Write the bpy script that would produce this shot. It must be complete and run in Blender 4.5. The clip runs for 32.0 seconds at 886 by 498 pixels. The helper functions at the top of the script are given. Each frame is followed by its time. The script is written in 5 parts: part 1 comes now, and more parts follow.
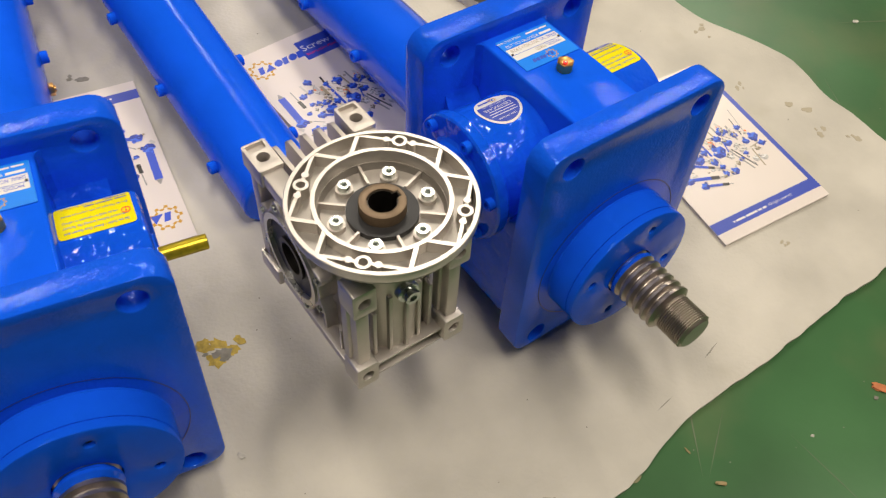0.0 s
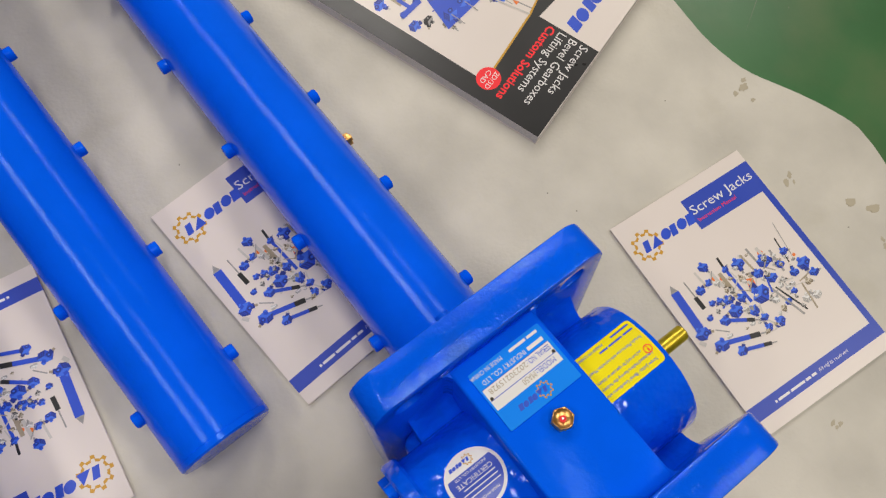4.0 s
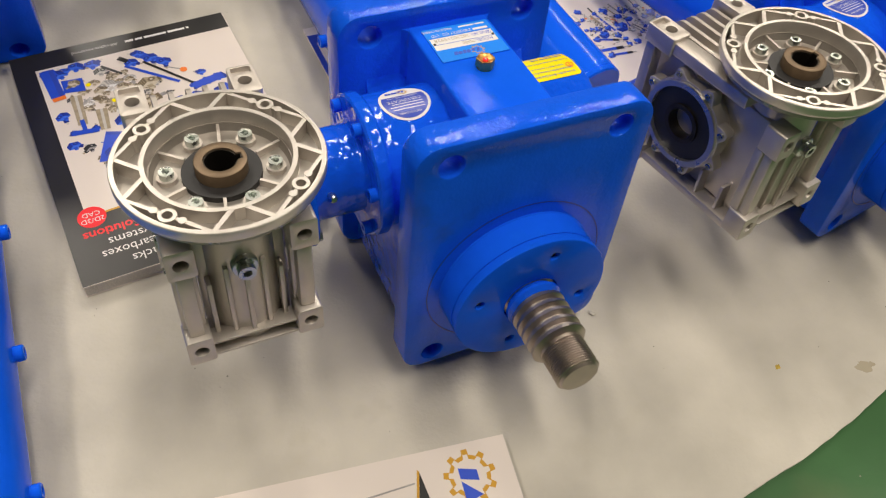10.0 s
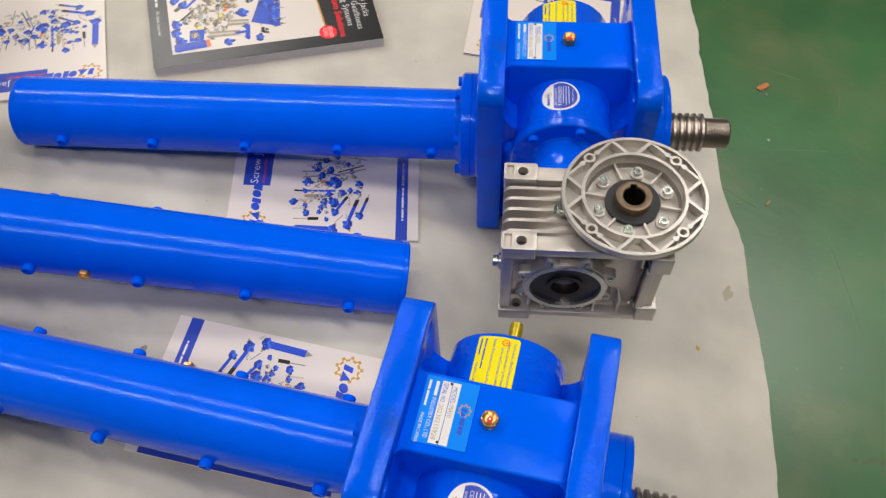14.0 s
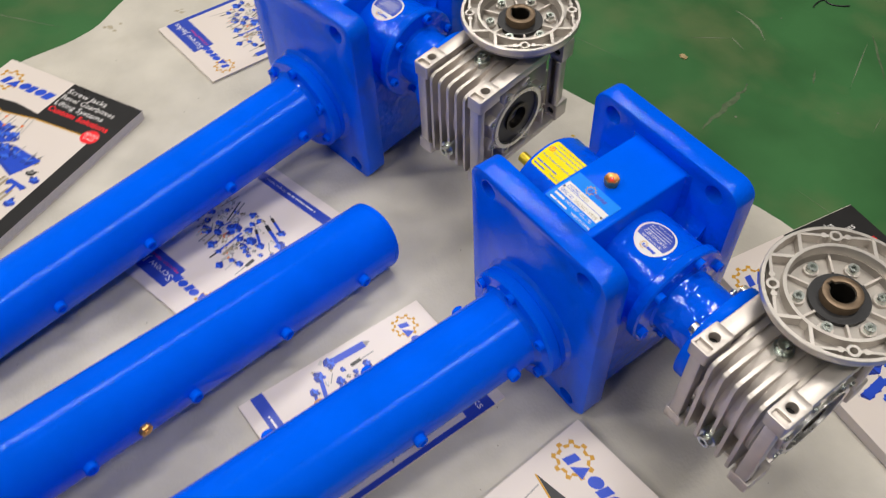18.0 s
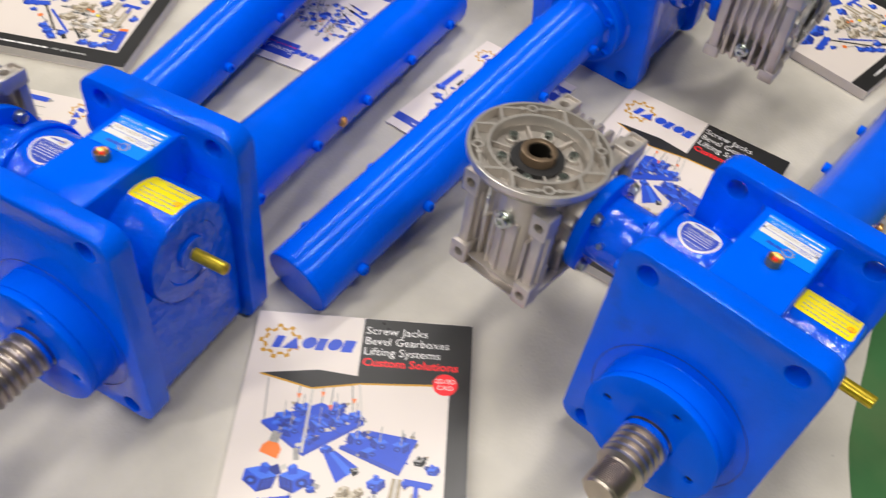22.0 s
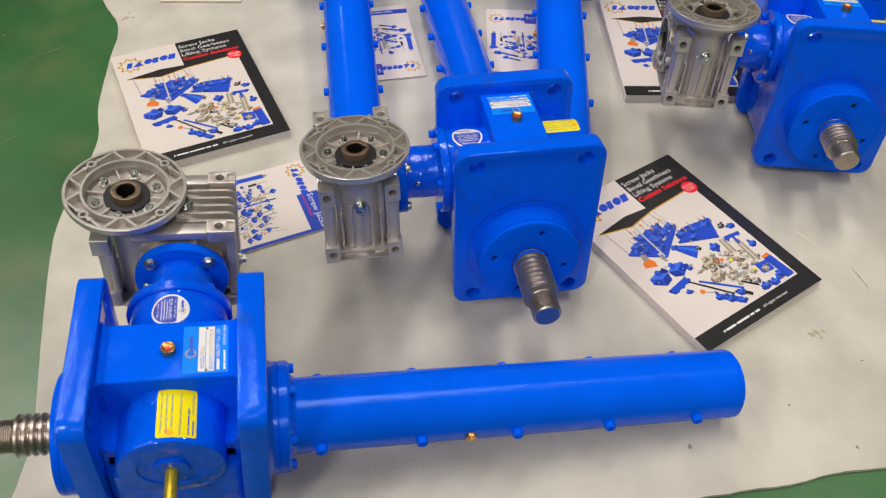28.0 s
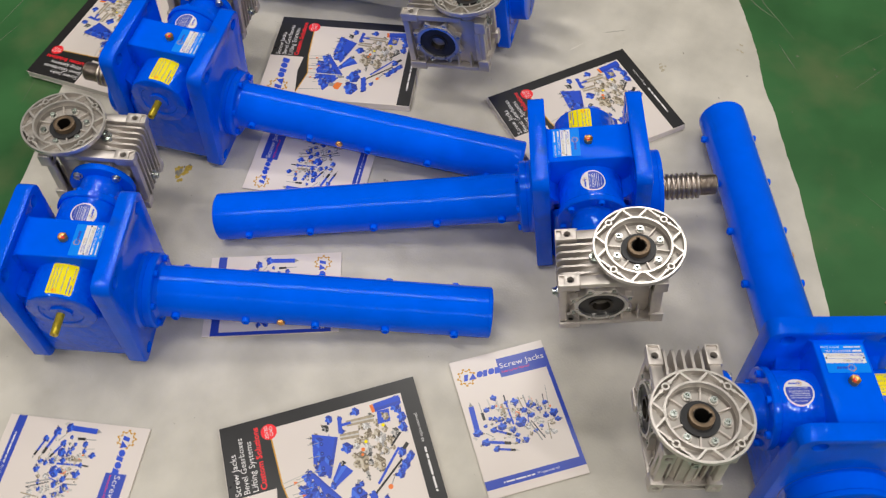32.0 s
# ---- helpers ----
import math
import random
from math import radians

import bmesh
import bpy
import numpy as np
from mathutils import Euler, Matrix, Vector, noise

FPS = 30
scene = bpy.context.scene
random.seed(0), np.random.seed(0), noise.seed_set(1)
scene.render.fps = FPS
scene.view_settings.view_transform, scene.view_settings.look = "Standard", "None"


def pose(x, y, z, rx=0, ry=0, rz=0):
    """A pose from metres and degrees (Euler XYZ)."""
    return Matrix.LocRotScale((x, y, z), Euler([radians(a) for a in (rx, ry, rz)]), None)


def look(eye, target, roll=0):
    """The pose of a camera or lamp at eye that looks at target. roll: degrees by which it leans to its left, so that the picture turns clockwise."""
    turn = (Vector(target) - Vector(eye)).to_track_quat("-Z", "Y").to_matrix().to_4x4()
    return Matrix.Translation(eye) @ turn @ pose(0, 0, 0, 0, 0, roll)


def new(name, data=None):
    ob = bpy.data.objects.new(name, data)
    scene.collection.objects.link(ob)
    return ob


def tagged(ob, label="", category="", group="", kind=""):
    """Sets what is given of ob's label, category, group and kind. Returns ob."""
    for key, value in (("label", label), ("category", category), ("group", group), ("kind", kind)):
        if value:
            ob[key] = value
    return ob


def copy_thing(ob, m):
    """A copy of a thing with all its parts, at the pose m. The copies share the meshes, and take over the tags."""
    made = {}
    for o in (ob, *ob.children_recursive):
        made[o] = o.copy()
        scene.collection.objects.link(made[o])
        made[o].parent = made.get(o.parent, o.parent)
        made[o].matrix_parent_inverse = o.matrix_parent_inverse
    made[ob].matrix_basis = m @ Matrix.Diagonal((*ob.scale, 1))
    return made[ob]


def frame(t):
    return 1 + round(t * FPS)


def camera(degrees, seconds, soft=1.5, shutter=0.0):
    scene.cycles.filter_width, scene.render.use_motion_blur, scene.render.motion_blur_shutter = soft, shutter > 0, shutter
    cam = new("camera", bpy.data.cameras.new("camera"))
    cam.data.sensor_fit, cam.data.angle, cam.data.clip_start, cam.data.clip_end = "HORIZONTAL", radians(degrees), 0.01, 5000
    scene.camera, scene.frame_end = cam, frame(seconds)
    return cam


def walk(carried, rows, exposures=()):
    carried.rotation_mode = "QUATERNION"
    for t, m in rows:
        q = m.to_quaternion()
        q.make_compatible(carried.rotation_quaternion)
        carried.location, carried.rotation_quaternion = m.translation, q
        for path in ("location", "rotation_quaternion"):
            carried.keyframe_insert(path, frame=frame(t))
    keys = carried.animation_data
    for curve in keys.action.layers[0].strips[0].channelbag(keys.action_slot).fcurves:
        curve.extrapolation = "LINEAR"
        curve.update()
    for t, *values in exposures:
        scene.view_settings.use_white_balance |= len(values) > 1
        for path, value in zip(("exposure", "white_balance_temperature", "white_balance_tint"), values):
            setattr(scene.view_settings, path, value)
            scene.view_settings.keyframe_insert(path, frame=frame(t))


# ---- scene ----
cam = camera(56.58, 32.0, soft=1.2, shutter=0.3)
PATH = [
    (0, (0.2177, -0.7999, 0.6330), (0.3806, -0.2472, -0.1843), 9.51),
    (0.5, (0.2255, -0.7314, 0.6505), (0.4124, -0.2557, -0.2090), 10.99),
    (1, (0.2678, -0.6528, 0.6781), (0.4500, -0.2473, -0.2176), 12.11),
    (1.5, (0.2972, -0.5612, 0.6829), (0.4557, -0.2162, -0.2423), 12.99),
    (2, (0.2990, -0.4915, 0.6891), (0.4294, -0.1723, -0.2496), 12.12),
    (2.5, (0.3052, -0.4476, 0.7184), (0.4148, -0.1268, -0.2223), 10.68),
    (4.5, (0.3277, -0.3920, 0.6196), (0.4351, -0.1115, -0.3342), 8.46),
    (5, (0.3393, -0.3772, 0.5121), (0.4644, -0.1403, -0.4514), 13.67),
    (5.5, (0.3462, -0.3683, 0.4690), (0.4896, -0.1474, -0.4957), 17.68),
    (6, (0.3484, -0.3684, 0.4729), (0.5117, -0.1156, -0.4807), 17.11),
    (6.5, (0.3335, -0.4068, 0.5126), (0.5236, -0.0663, -0.4082), 12.85),
    (7, (0.2555, -0.5396, 0.5895), (0.4738, -0.1224, -0.2928), 12.44),
    (7.5, (0.1620, -0.6618, 0.6419), (0.3824, -0.1683, -0.1995), 10.30),
    (8, (0.1027, -0.7609, 0.6317), (0.3114, -0.2120, -0.1777), 9.59),
    (8.5, (0.0690, -0.8675, 0.6407), (0.2498, -0.2558, -0.1294), 8.09),
    (9, (0.0076, -0.9111, 0.6349), (0.1682, -0.2996, -0.1398), 8.79),
    (9.5, (-0.0566, -0.9273, 0.6001), (0.0916, -0.3205, -0.1809), 9.15),
    (10, (-0.0805, -0.9056, 0.5981), (0.0727, -0.3318, -0.2064), 10.25),
    (10.5, (-0.1008, -0.8239, 0.6870), (0.0713, -0.3112, -0.1542), 12.78),
    (11, (-0.1186, -0.7368, 0.7568), (0.0686, -0.2813, -0.1135), 15.07),
    (11.5, (-0.1112, -0.6835, 0.7305), (0.1074, -0.2787, -0.1574), 18.25),
    (12, (-0.0453, -0.6089, 0.7703), (0.2066, -0.2551, -0.1304), 18.92),
    (12.5, (-0.0544, -0.5467, 0.7755), (0.2564, -0.2468, -0.1264), 19.13),
    (13, (-0.1146, -0.5027, 0.7976), (0.2491, -0.2333, -0.0941), 14.98),
    (13.5, (-0.1337, -0.4933, 0.7878), (0.2968, -0.2405, -0.0787), 10.19),
    (14, (-0.1714, -0.5282, 0.7789), (0.3090, -0.3060, -0.0695), 6.58),
    (14.5, (-0.2186, -0.4768, 0.7904), (0.3092, -0.3048, -0.0414), 5.13),
    (15, (-0.2840, -0.4337, 0.7773), (0.2703, -0.3171, -0.0468), 3.84),
    (15.5, (-0.3564, -0.4211, 0.7310), (0.2029, -0.3712, -0.0965), 3.56),
    (17.5, (-0.4513, -0.1924, 0.7395), (0.1531, -0.3650, -0.0383), 4.50),
    (18, (-0.3677, -0.1650, 0.7183), (0.2212, -0.4081, -0.0524), 3.78),
    (18.5, (-0.3241, -0.1219, 0.7193), (0.2298, -0.4495, -0.0461), 3.79),
    (19, (-0.3276, -0.0309, 0.7152), (0.1898, -0.4338, -0.0397), 4.09),
    (19.5, (-0.3709, 0.0196, 0.7242), (0.1163, -0.4130, -0.0344), 3.16),
    (20, (-0.4399, 0.0513, 0.7148), (0.0275, -0.4004, -0.0451), 3.90),
    (20.5, (-0.5648, 0.0996, 0.7035), (-0.1047, -0.3436, -0.0659), 4.46),
    (21, (-0.6172, 0.1299, 0.6968), (-0.1692, -0.2814, -0.0970), 4.57),
    (21.5, (-0.6317, 0.1775, 0.6780), (-0.1764, -0.2173, -0.1201), 5.47),
    (22, (-0.5986, 0.2552, 0.7083), (-0.1039, -0.1228, -0.0743), 4.88),
    (22.5, (-0.5476, 0.3872, 0.7505), (-0.0190, 0.0167, -0.0133), 5.89),
    (23, (-0.5325, 0.4699, 0.7615), (0.0337, 0.1237, 0.0134), 5.77),
    (23.5, (-0.5061, 0.5300, 0.7806), (0.0900, 0.2251, 0.0378), 4.91),
    (24, (-0.4907, 0.5658, 0.7587), (0.1124, 0.2991, 0.0069), 3.83),
    (24.5, (-0.4600, 0.5816, 0.7765), (0.1250, 0.3387, 0.0028), 2.75),
    (25, (-0.4007, 0.5510, 0.8242), (0.1469, 0.2953, 0.0275), 1.95),
    (25.5, (-0.3613, 0.5987, 0.8207), (0.0996, 0.2455, 0.0066), 4.97),
    (26, (-0.3590, 0.7360, 0.8284), (0.0292, 0.2972, 0.0180), 3.50),
    (26.5, (-0.4060, 0.8672, 0.8599), (-0.0571, 0.3598, 0.0719), 1.91),
    (28.5, (-0.1085, 0.9486, 0.8404), (-0.0102, 0.2945, 0.0905), 4.92),
    (29, (0.0087, 0.8772, 0.8676), (-0.0182, 0.2122, 0.1212), 7.14),
    (29.5, (0.1582, 0.8524, 0.8739), (0.0171, 0.1895, 0.1385), 5.92),
    (30, (0.3708, 0.8560, 0.9150), (0.1153, 0.2306, 0.1778), 4.90),
    (30.5, (0.4741, 0.7673, 0.9524), (0.1159, 0.2054, 0.2068), 2.81),
    (31, (0.5683, 0.6595, 1.0215), (0.1505, 0.1879, 0.2450), 0.34),
    (31.5, (0.6763, 0.5188, 1.0969), (0.2129, 0.1588, 0.2872), -0.56),
    (32, (0.7058, 0.4129, 1.1419), (0.2371, 0.1332, 0.3039), -2.63),
]
# the camera's own slow changes of exposure, in stops, and of white balance
EXPOSURES = [(0, -0.13, 7200, 10), (1, -0.24, 7000, 10), (2, -0.45, 6800, 10), (5, -0.41, 6600, 10), (8, -0.29, 6700, 10), (10, -0.07, 7200, 10), (12, -0.25, 6800, 10), (14, -0.21, 6500, 10), (15, -0.19, 6500, 10), (18, -0.13, 6500, 10), (20, -0.06, 6480, 10), (21, 0.09, 6500, 10), (24, 0.05, 6500, 10), (26, -0.08, 6480, 10), (29, -0.19, 6600, 10), (32, -0.32, 6450, 10)]
walk(cam, [(t, look(eye, target, roll)) for t, eye, target, roll in PATH], exposures=EXPOSURES)

# ---- light: a factory hall with a grey roof and rows of rooflights ----
world = bpy.data.worlds.new("world")
scene.world = world
world.use_nodes = True
world.node_tree.nodes["Background"].inputs[0].default_value = (0.80, 0.87, 1.0, 1)
world.node_tree.nodes["Background"].inputs[1].default_value = 0.07


def rooflight(x, y, sx, sy, watts, colour=(1.0, 0.952, 0.895)):
    data = bpy.data.lights.new("rooflight", "AREA")
    data.shape, data.size, data.size_y, data.energy, data.color = "RECTANGLE", sx, sy, watts, colour
    ob = new("rooflight", data)
    ob.matrix_basis = pose(x, y, 6.9)
    return ob


for x in (-3.2, 0.9, 5.0):
    for y, watts in ((-1.3, 195), (6.2, 245)):
        rooflight(x, y, 0.55, 3.2, watts)


# ---- materials ----
def material(name, colour, rough=0.5, metal=0.0, vary=0.0, scale=20.0, bump=0.0, bump_scale=200.0, coat=0.0, dark=None, detail=4.0, spot=0.0, spot_scale=60.0, spot_colour=(0.2, 0.18, 0.15), spec=0.5, coat_rough=0.06, tint=(1, 1, 1), ramp=(0.3, 0.7), wave=0.0, wave_scale=40.0, spot_ramp=(0.62, 0.78)):
    m = bpy.data.materials.new(name)
    m.use_nodes = True
    nt = m.node_tree
    b = nt.nodes["Principled BSDF"]
    b.inputs["Base Color"].default_value = (*colour, 1)
    b.inputs["Roughness"].default_value = rough
    b.inputs["Metallic"].default_value = metal
    b.inputs["Coat Weight"].default_value = coat
    b.inputs["Coat Roughness"].default_value = coat_rough
    b.inputs["Specular IOR Level"].default_value = spec
    b.inputs["Specular Tint"].default_value = (*tint, 1)
    co = nt.nodes.new("ShaderNodeTexCoord")
    if vary:
        n = nt.nodes.new("ShaderNodeTexNoise")
        n.inputs["Scale"].default_value, n.inputs["Detail"].default_value = scale, detail
        nt.links.new(co.outputs["Object"], n.inputs["Vector"])
        r = nt.nodes.new("ShaderNodeValToRGB")
        d = dark or tuple(c * (1 - vary) for c in colour)
        r.color_ramp.elements[0].position, r.color_ramp.elements[1].position = ramp
        r.color_ramp.elements[0].color, r.color_ramp.elements[1].color = (*d, 1), (*colour, 1)
        nt.links.new(n.outputs["Fac"], r.inputs["Fac"])
        out = r.outputs["Color"]
        if spot:
            n2 = nt.nodes.new("ShaderNodeTexNoise")
            n2.inputs["Scale"].default_value, n2.inputs["Detail"].default_value = spot_scale, 5.0
            nt.links.new(co.outputs["Object"], n2.inputs["Vector"])
            r2 = nt.nodes.new("ShaderNodeValToRGB")
            r2.color_ramp.elements[0].position, r2.color_ramp.elements[1].position = spot_ramp
            r2.color_ramp.elements[0].color, r2.color_ramp.elements[1].color = (0, 0, 0, 1), (spot, spot, spot, 1)
            nt.links.new(n2.outputs["Fac"], r2.inputs["Fac"])
            mix = nt.nodes.new("ShaderNodeMix")
            mix.data_type = "RGBA"
            nt.links.new(r2.outputs["Color"], mix.inputs[0])
            nt.links.new(out, mix.inputs[6])
            mix.inputs[7].default_value = (*spot_colour, 1)
            out = mix.outputs[2]
        nt.links.new(out, b.inputs["Base Color"])
        rr = nt.nodes.new("ShaderNodeMapRange")
        rr.inputs[3].default_value, rr.inputs[4].default_value = rough * 0.8, min(1, rough * 1.2)
        nt.links.new(n.outputs["Fac"], rr.inputs[0])
        nt.links.new(rr.outputs[0], b.inputs["Roughness"])
    if bump:
        n = nt.nodes.new("ShaderNodeTexNoise")
        n.inputs["Scale"].default_value, n.inputs["Detail"].default_value = bump_scale, 3.0
        nt.links.new(co.outputs["Object"], n.inputs["Vector"])
        bp = nt.nodes.new("ShaderNodeBump")
        bp.inputs["Strength"].default_value, bp.inputs["Distance"].default_value = bump, 0.001
        nt.links.new(n.outputs["Fac"], bp.inputs["Height"])
        if wave:
            n3 = nt.nodes.new("ShaderNodeTexNoise")
            n3.inputs["Scale"].default_value, n3.inputs["Detail"].default_value = wave_scale, 2.0
            nt.links.new(co.outputs["Object"], n3.inputs["Vector"])
            b3 = nt.nodes.new("ShaderNodeBump")
            b3.inputs["Strength"].default_value, b3.inputs["Distance"].default_value = wave, 0.004
            nt.links.new(n3.outputs["Fac"], b3.inputs["Height"])
            nt.links.new(b3.outputs["Normal"], bp.inputs["Normal"])
        nt.links.new(bp.outputs["Normal"], b.inputs["Normal"])
        if coat:
            nt.links.new(bp.outputs["Normal"], b.inputs["Coat Normal"])
    return m


BLUE = material("blue_paint", (0.0, 0.120, 0.95), 0.12, 0, 0.10, 25, 0.10, 600, spec=0.07, tint=(0.30, 0.62, 1.0), wave=0.16, wave_scale=50)
BLUE_WET = material("thick_glossy_blue_paint", (0.0, 0.108, 0.90), 0.035, 0, 0.14, 25, 0.12, 500, spec=0.50, tint=(0.75, 0.88, 1.0), wave=0.70, wave_scale=70)
BLUE_TUBE = material("blue_paint_on_tube", (0.0, 0.124, 0.98), 0.125, 0, 0.10, 25, 0.15, 420, spec=0.19, tint=(0.40, 0.70, 1.0), wave=0.05, wave_scale=30)
BLUE_CAST = material("blue_paint_on_casting", (0.0, 0.116, 0.94), 0.075, 0, 0.12, 30, 0.36, 400, spec=0.34, tint=(0.45, 0.72, 1.0), wave=0.10, wave_scale=90, spot=0.5, spot_scale=22, spot_colour=(0.02, 0.07, 0.30))
ALU = material("cast_aluminium", (0.66, 0.605, 0.555), 0.42, 0.68, 0.14, 45, 0.12, 600)
# cast aluminium, its colour darkened for the shade in the flange pockets
ALU_SHADED = material("shaded_cast_aluminium", (0.46, 0.425, 0.385), 0.46, 0.72, 0.15, 60, 0.10, 500)
ALU_CUT = material("machined_aluminium", (0.68, 0.635, 0.585), 0.34, 0.70, 0.10, 60, 0.05, 500)
STEEL = material("turned_steel", (0.50, 0.435, 0.38), 0.36, 0.95, 0.2, 60)
# dark steel of the rivets; in the bores its darkness paints their shade
DARK_STEEL_AND_SHADE = material("dark_steel_and_bore_shade", (0.055, 0.048, 0.04), 0.4, 0.8, 0.3, 80)
ZINC = material("zinc_plated_steel", (0.62, 0.66, 0.62), 0.28, 1.0, 0.2, 90)
HUB = material("oiled_bronze_brown_hub", (0.24, 0.17, 0.11), 0.42, 0.7, 0.3, 70, 0.2, 400)
BLACK = material("black_rubber", (0.018, 0.018, 0.02), 0.45, 0, 0.3, 60)
# near-black that paints the shade deep in holes; also the darkest print
SHADE_BLACK = material("shade_black", (0.01, 0.01, 0.012), 0.6)
BRASS = material("brass", (0.86, 0.47, 0.15), 0.30, 0.92, 0.25, 120)
GOLD = material("yellow_wrapped_pin", (0.70, 0.52, 0.03), 0.3, 0.6, 0.35, 200)
YELLOW = material("yellow_sticker", (0.95, 0.79, 0.0), 0.5, 0, 0.05, 40, wave=0.1, bump=0.02, spec=0.2)
WHITE = material("white_print", (0.80, 0.78, 0.76), 0.4, 0, 0.04, 30)
PAPER = material("coated_white_paper", (0.79, 0.705, 0.640), 0.30, 0, 0.04, 8)
PAGES = material("page_edges", (0.70, 0.66, 0.60), 0.7, 0, 0.2, 900, detail=1)
BAND = material("charcoal_print", (0.026, 0.025, 0.025), 0.3, 0, 0.1, 30)
NAVY = material("royal_blue_print", (0.03, 0.070, 0.47), 0.32, 0, 0.06, 30)
INK = material("blue_ink", (0.02, 0.08, 0.62), 0.35, 0, 0.1, 60)
SKYINK = material("cyan_blue_print", (0.003, 0.25, 0.98), 0.35, 0, 0.06, 30, spec=0.12)
RED = material("red_print", (0.95, 0.015, 0.025), 0.4)
ORANGE = material("orange_print", (0.85, 0.20, 0.03), 0.35)
OCHRE = material("ochre_print", (0.60, 0.31, 0.02), 0.35)
GREY = material("grey_print", (0.40, 0.38, 0.36), 0.35, 0, 0.3, 200)
TAN = material("tan_print", (0.47, 0.385, 0.265), 0.35, 0, 0.3, 200)
CREAM = material("cream_print", (0.66, 0.58, 0.46), 0.35, 0, 0.15, 200)
BROWN = material("brown_print", (0.20, 0.155, 0.10), 0.35, 0, 0.3, 200)
BRIGHTINK = material("bright_blue_ink", (0.05, 0.17, 0.80), 0.35, 0, 0.1, 60)
DARKINK = material("deep_blue_ink", (0.012, 0.03, 0.26), 0.35, 0, 0.1, 60)
CHROME = material("polished_steel_ring", (0.70, 0.68, 0.65), 0.28, 0.9, 0.1, 60)
PALE = material("pale_grey_print", (0.62, 0.58, 0.53), 0.35, 0, 0.1, 200)
GREEN = material("green_floor_paint", (0.049, 0.157, 0.052), 0.30, 0, 0.30, 5.0, 0.3, 60, detail=9.0, ramp=(0.36, 0.62), spot=0.85, spot_scale=7, spot_ramp=(0.48, 0.78), spot_colour=(0.125, 0.165, 0.070), wave=0.15, wave_scale=9)
SHEET = material("grey_white_foam_sheet", (0.635, 0.595, 0.512), 0.5, 0, 0.24, 9.0, 0.40, 260, detail=10.0, ramp=(0.34, 0.66), spot=0.6, spot_scale=13, spot_colour=(0.47, 0.43, 0.34), spec=0.35, wave=0.25, wave_scale=14)
WALL = material("grey_wall", (0.12, 0.125, 0.125), 0.8, 0, 0.08, 2)
ROOF = material("grey_roof_sheet", (0.10, 0.105, 0.105), 0.7, 0, 0.08, 2)


# ---- mesh helpers ----
def box(bm, x0, x1, y0, y1, z0, z1, bevel=0.0, seg=2):
    r = bmesh.ops.create_cube(bm, size=1, matrix=Matrix.LocRotScale(((x0 + x1) / 2, (y0 + y1) / 2, (z0 + z1) / 2), None, (x1 - x0, y1 - y0, z1 - z0)))
    if bevel:
        edges = {e for v in r["verts"] for e in v.link_edges}
        bmesh.ops.bevel(bm, geom=list(edges), offset=bevel, segments=seg, profile=0.5, affect="EDGES")


AX = {"x": Matrix(((0, 0, 1, 0), (1, 0, 0, 0), (0, 1, 0, 0), (0, 0, 0, 1))), "y": Matrix(((0, 1, 0, 0), (0, 0, 1, 0), (1, 0, 0, 0), (0, 0, 0, 1))), "z": Matrix.Identity(4)}


def lathe(bm, profile, axis="z", at=(0, 0, 0), seg=32):
    """Turns a profile of (along, radius) about an axis; a radius of 0 closes the end."""
    m = Matrix.Translation(at) @ AX[axis]
    rings = []
    for h, r in profile:
        if r <= 1e-7:
            rings.append([bm.verts.new(m @ Vector((0, 0, h)))])
        else:
            rings.append([bm.verts.new(m @ Vector((r * math.cos(math.tau * i / seg), r * math.sin(math.tau * i / seg), h))) for i in range(seg)])
    for a, b in zip(rings, rings[1:]):
        for i in range(seg):
            j = (i + 1) % seg
            if len(a) == 1:
                if len(b) > 1:
                    bm.faces.new((a[0], b[j], b[i]))
            elif len(b) == 1:
                bm.faces.new((a[i], a[j], b[0]))
            else:
                bm.faces.new((a[i], a[j], b[j], b[i]))


def rod(bm, axis, at, r, a, b, seg=24, chamfer=0.0):
    c = chamfer
    prof = [(a, 0), (a, r - c), (a + c, r), (b - c, r), (b, r - c), (b, 0)] if c else [(a, 0), (a, r), (b, r), (b, 0)]
    lathe(bm, prof, axis, at, seg)


def ring(bm, axis, at, r0, r1, a, b, seg=32):
    lathe(bm, [(a, r0), (a, r1), (b, r1), (b, r0), (a, r0)], axis, at, seg)


def circle(x, y, r, n=20, start=0.0):
    return [(x + r * math.cos(start + math.tau * i / n), y + r * math.sin(start + math.tau * i / n)) for i in range(n)]


def rounded(x0, x1, y0, y1, r, n=5):
    pts = []
    for cx, cy, a in ((x1 - r, y1 - r, 0), (x0 + r, y1 - r, 90), (x0 + r, y0 + r, 180), (x1 - r, y0 + r, 270)):
        pts += [(cx + r * math.cos(radians(a + 90 * i / n)), cy + r * math.sin(radians(a + 90 * i / n))) for i in range(n + 1)]
    return pts


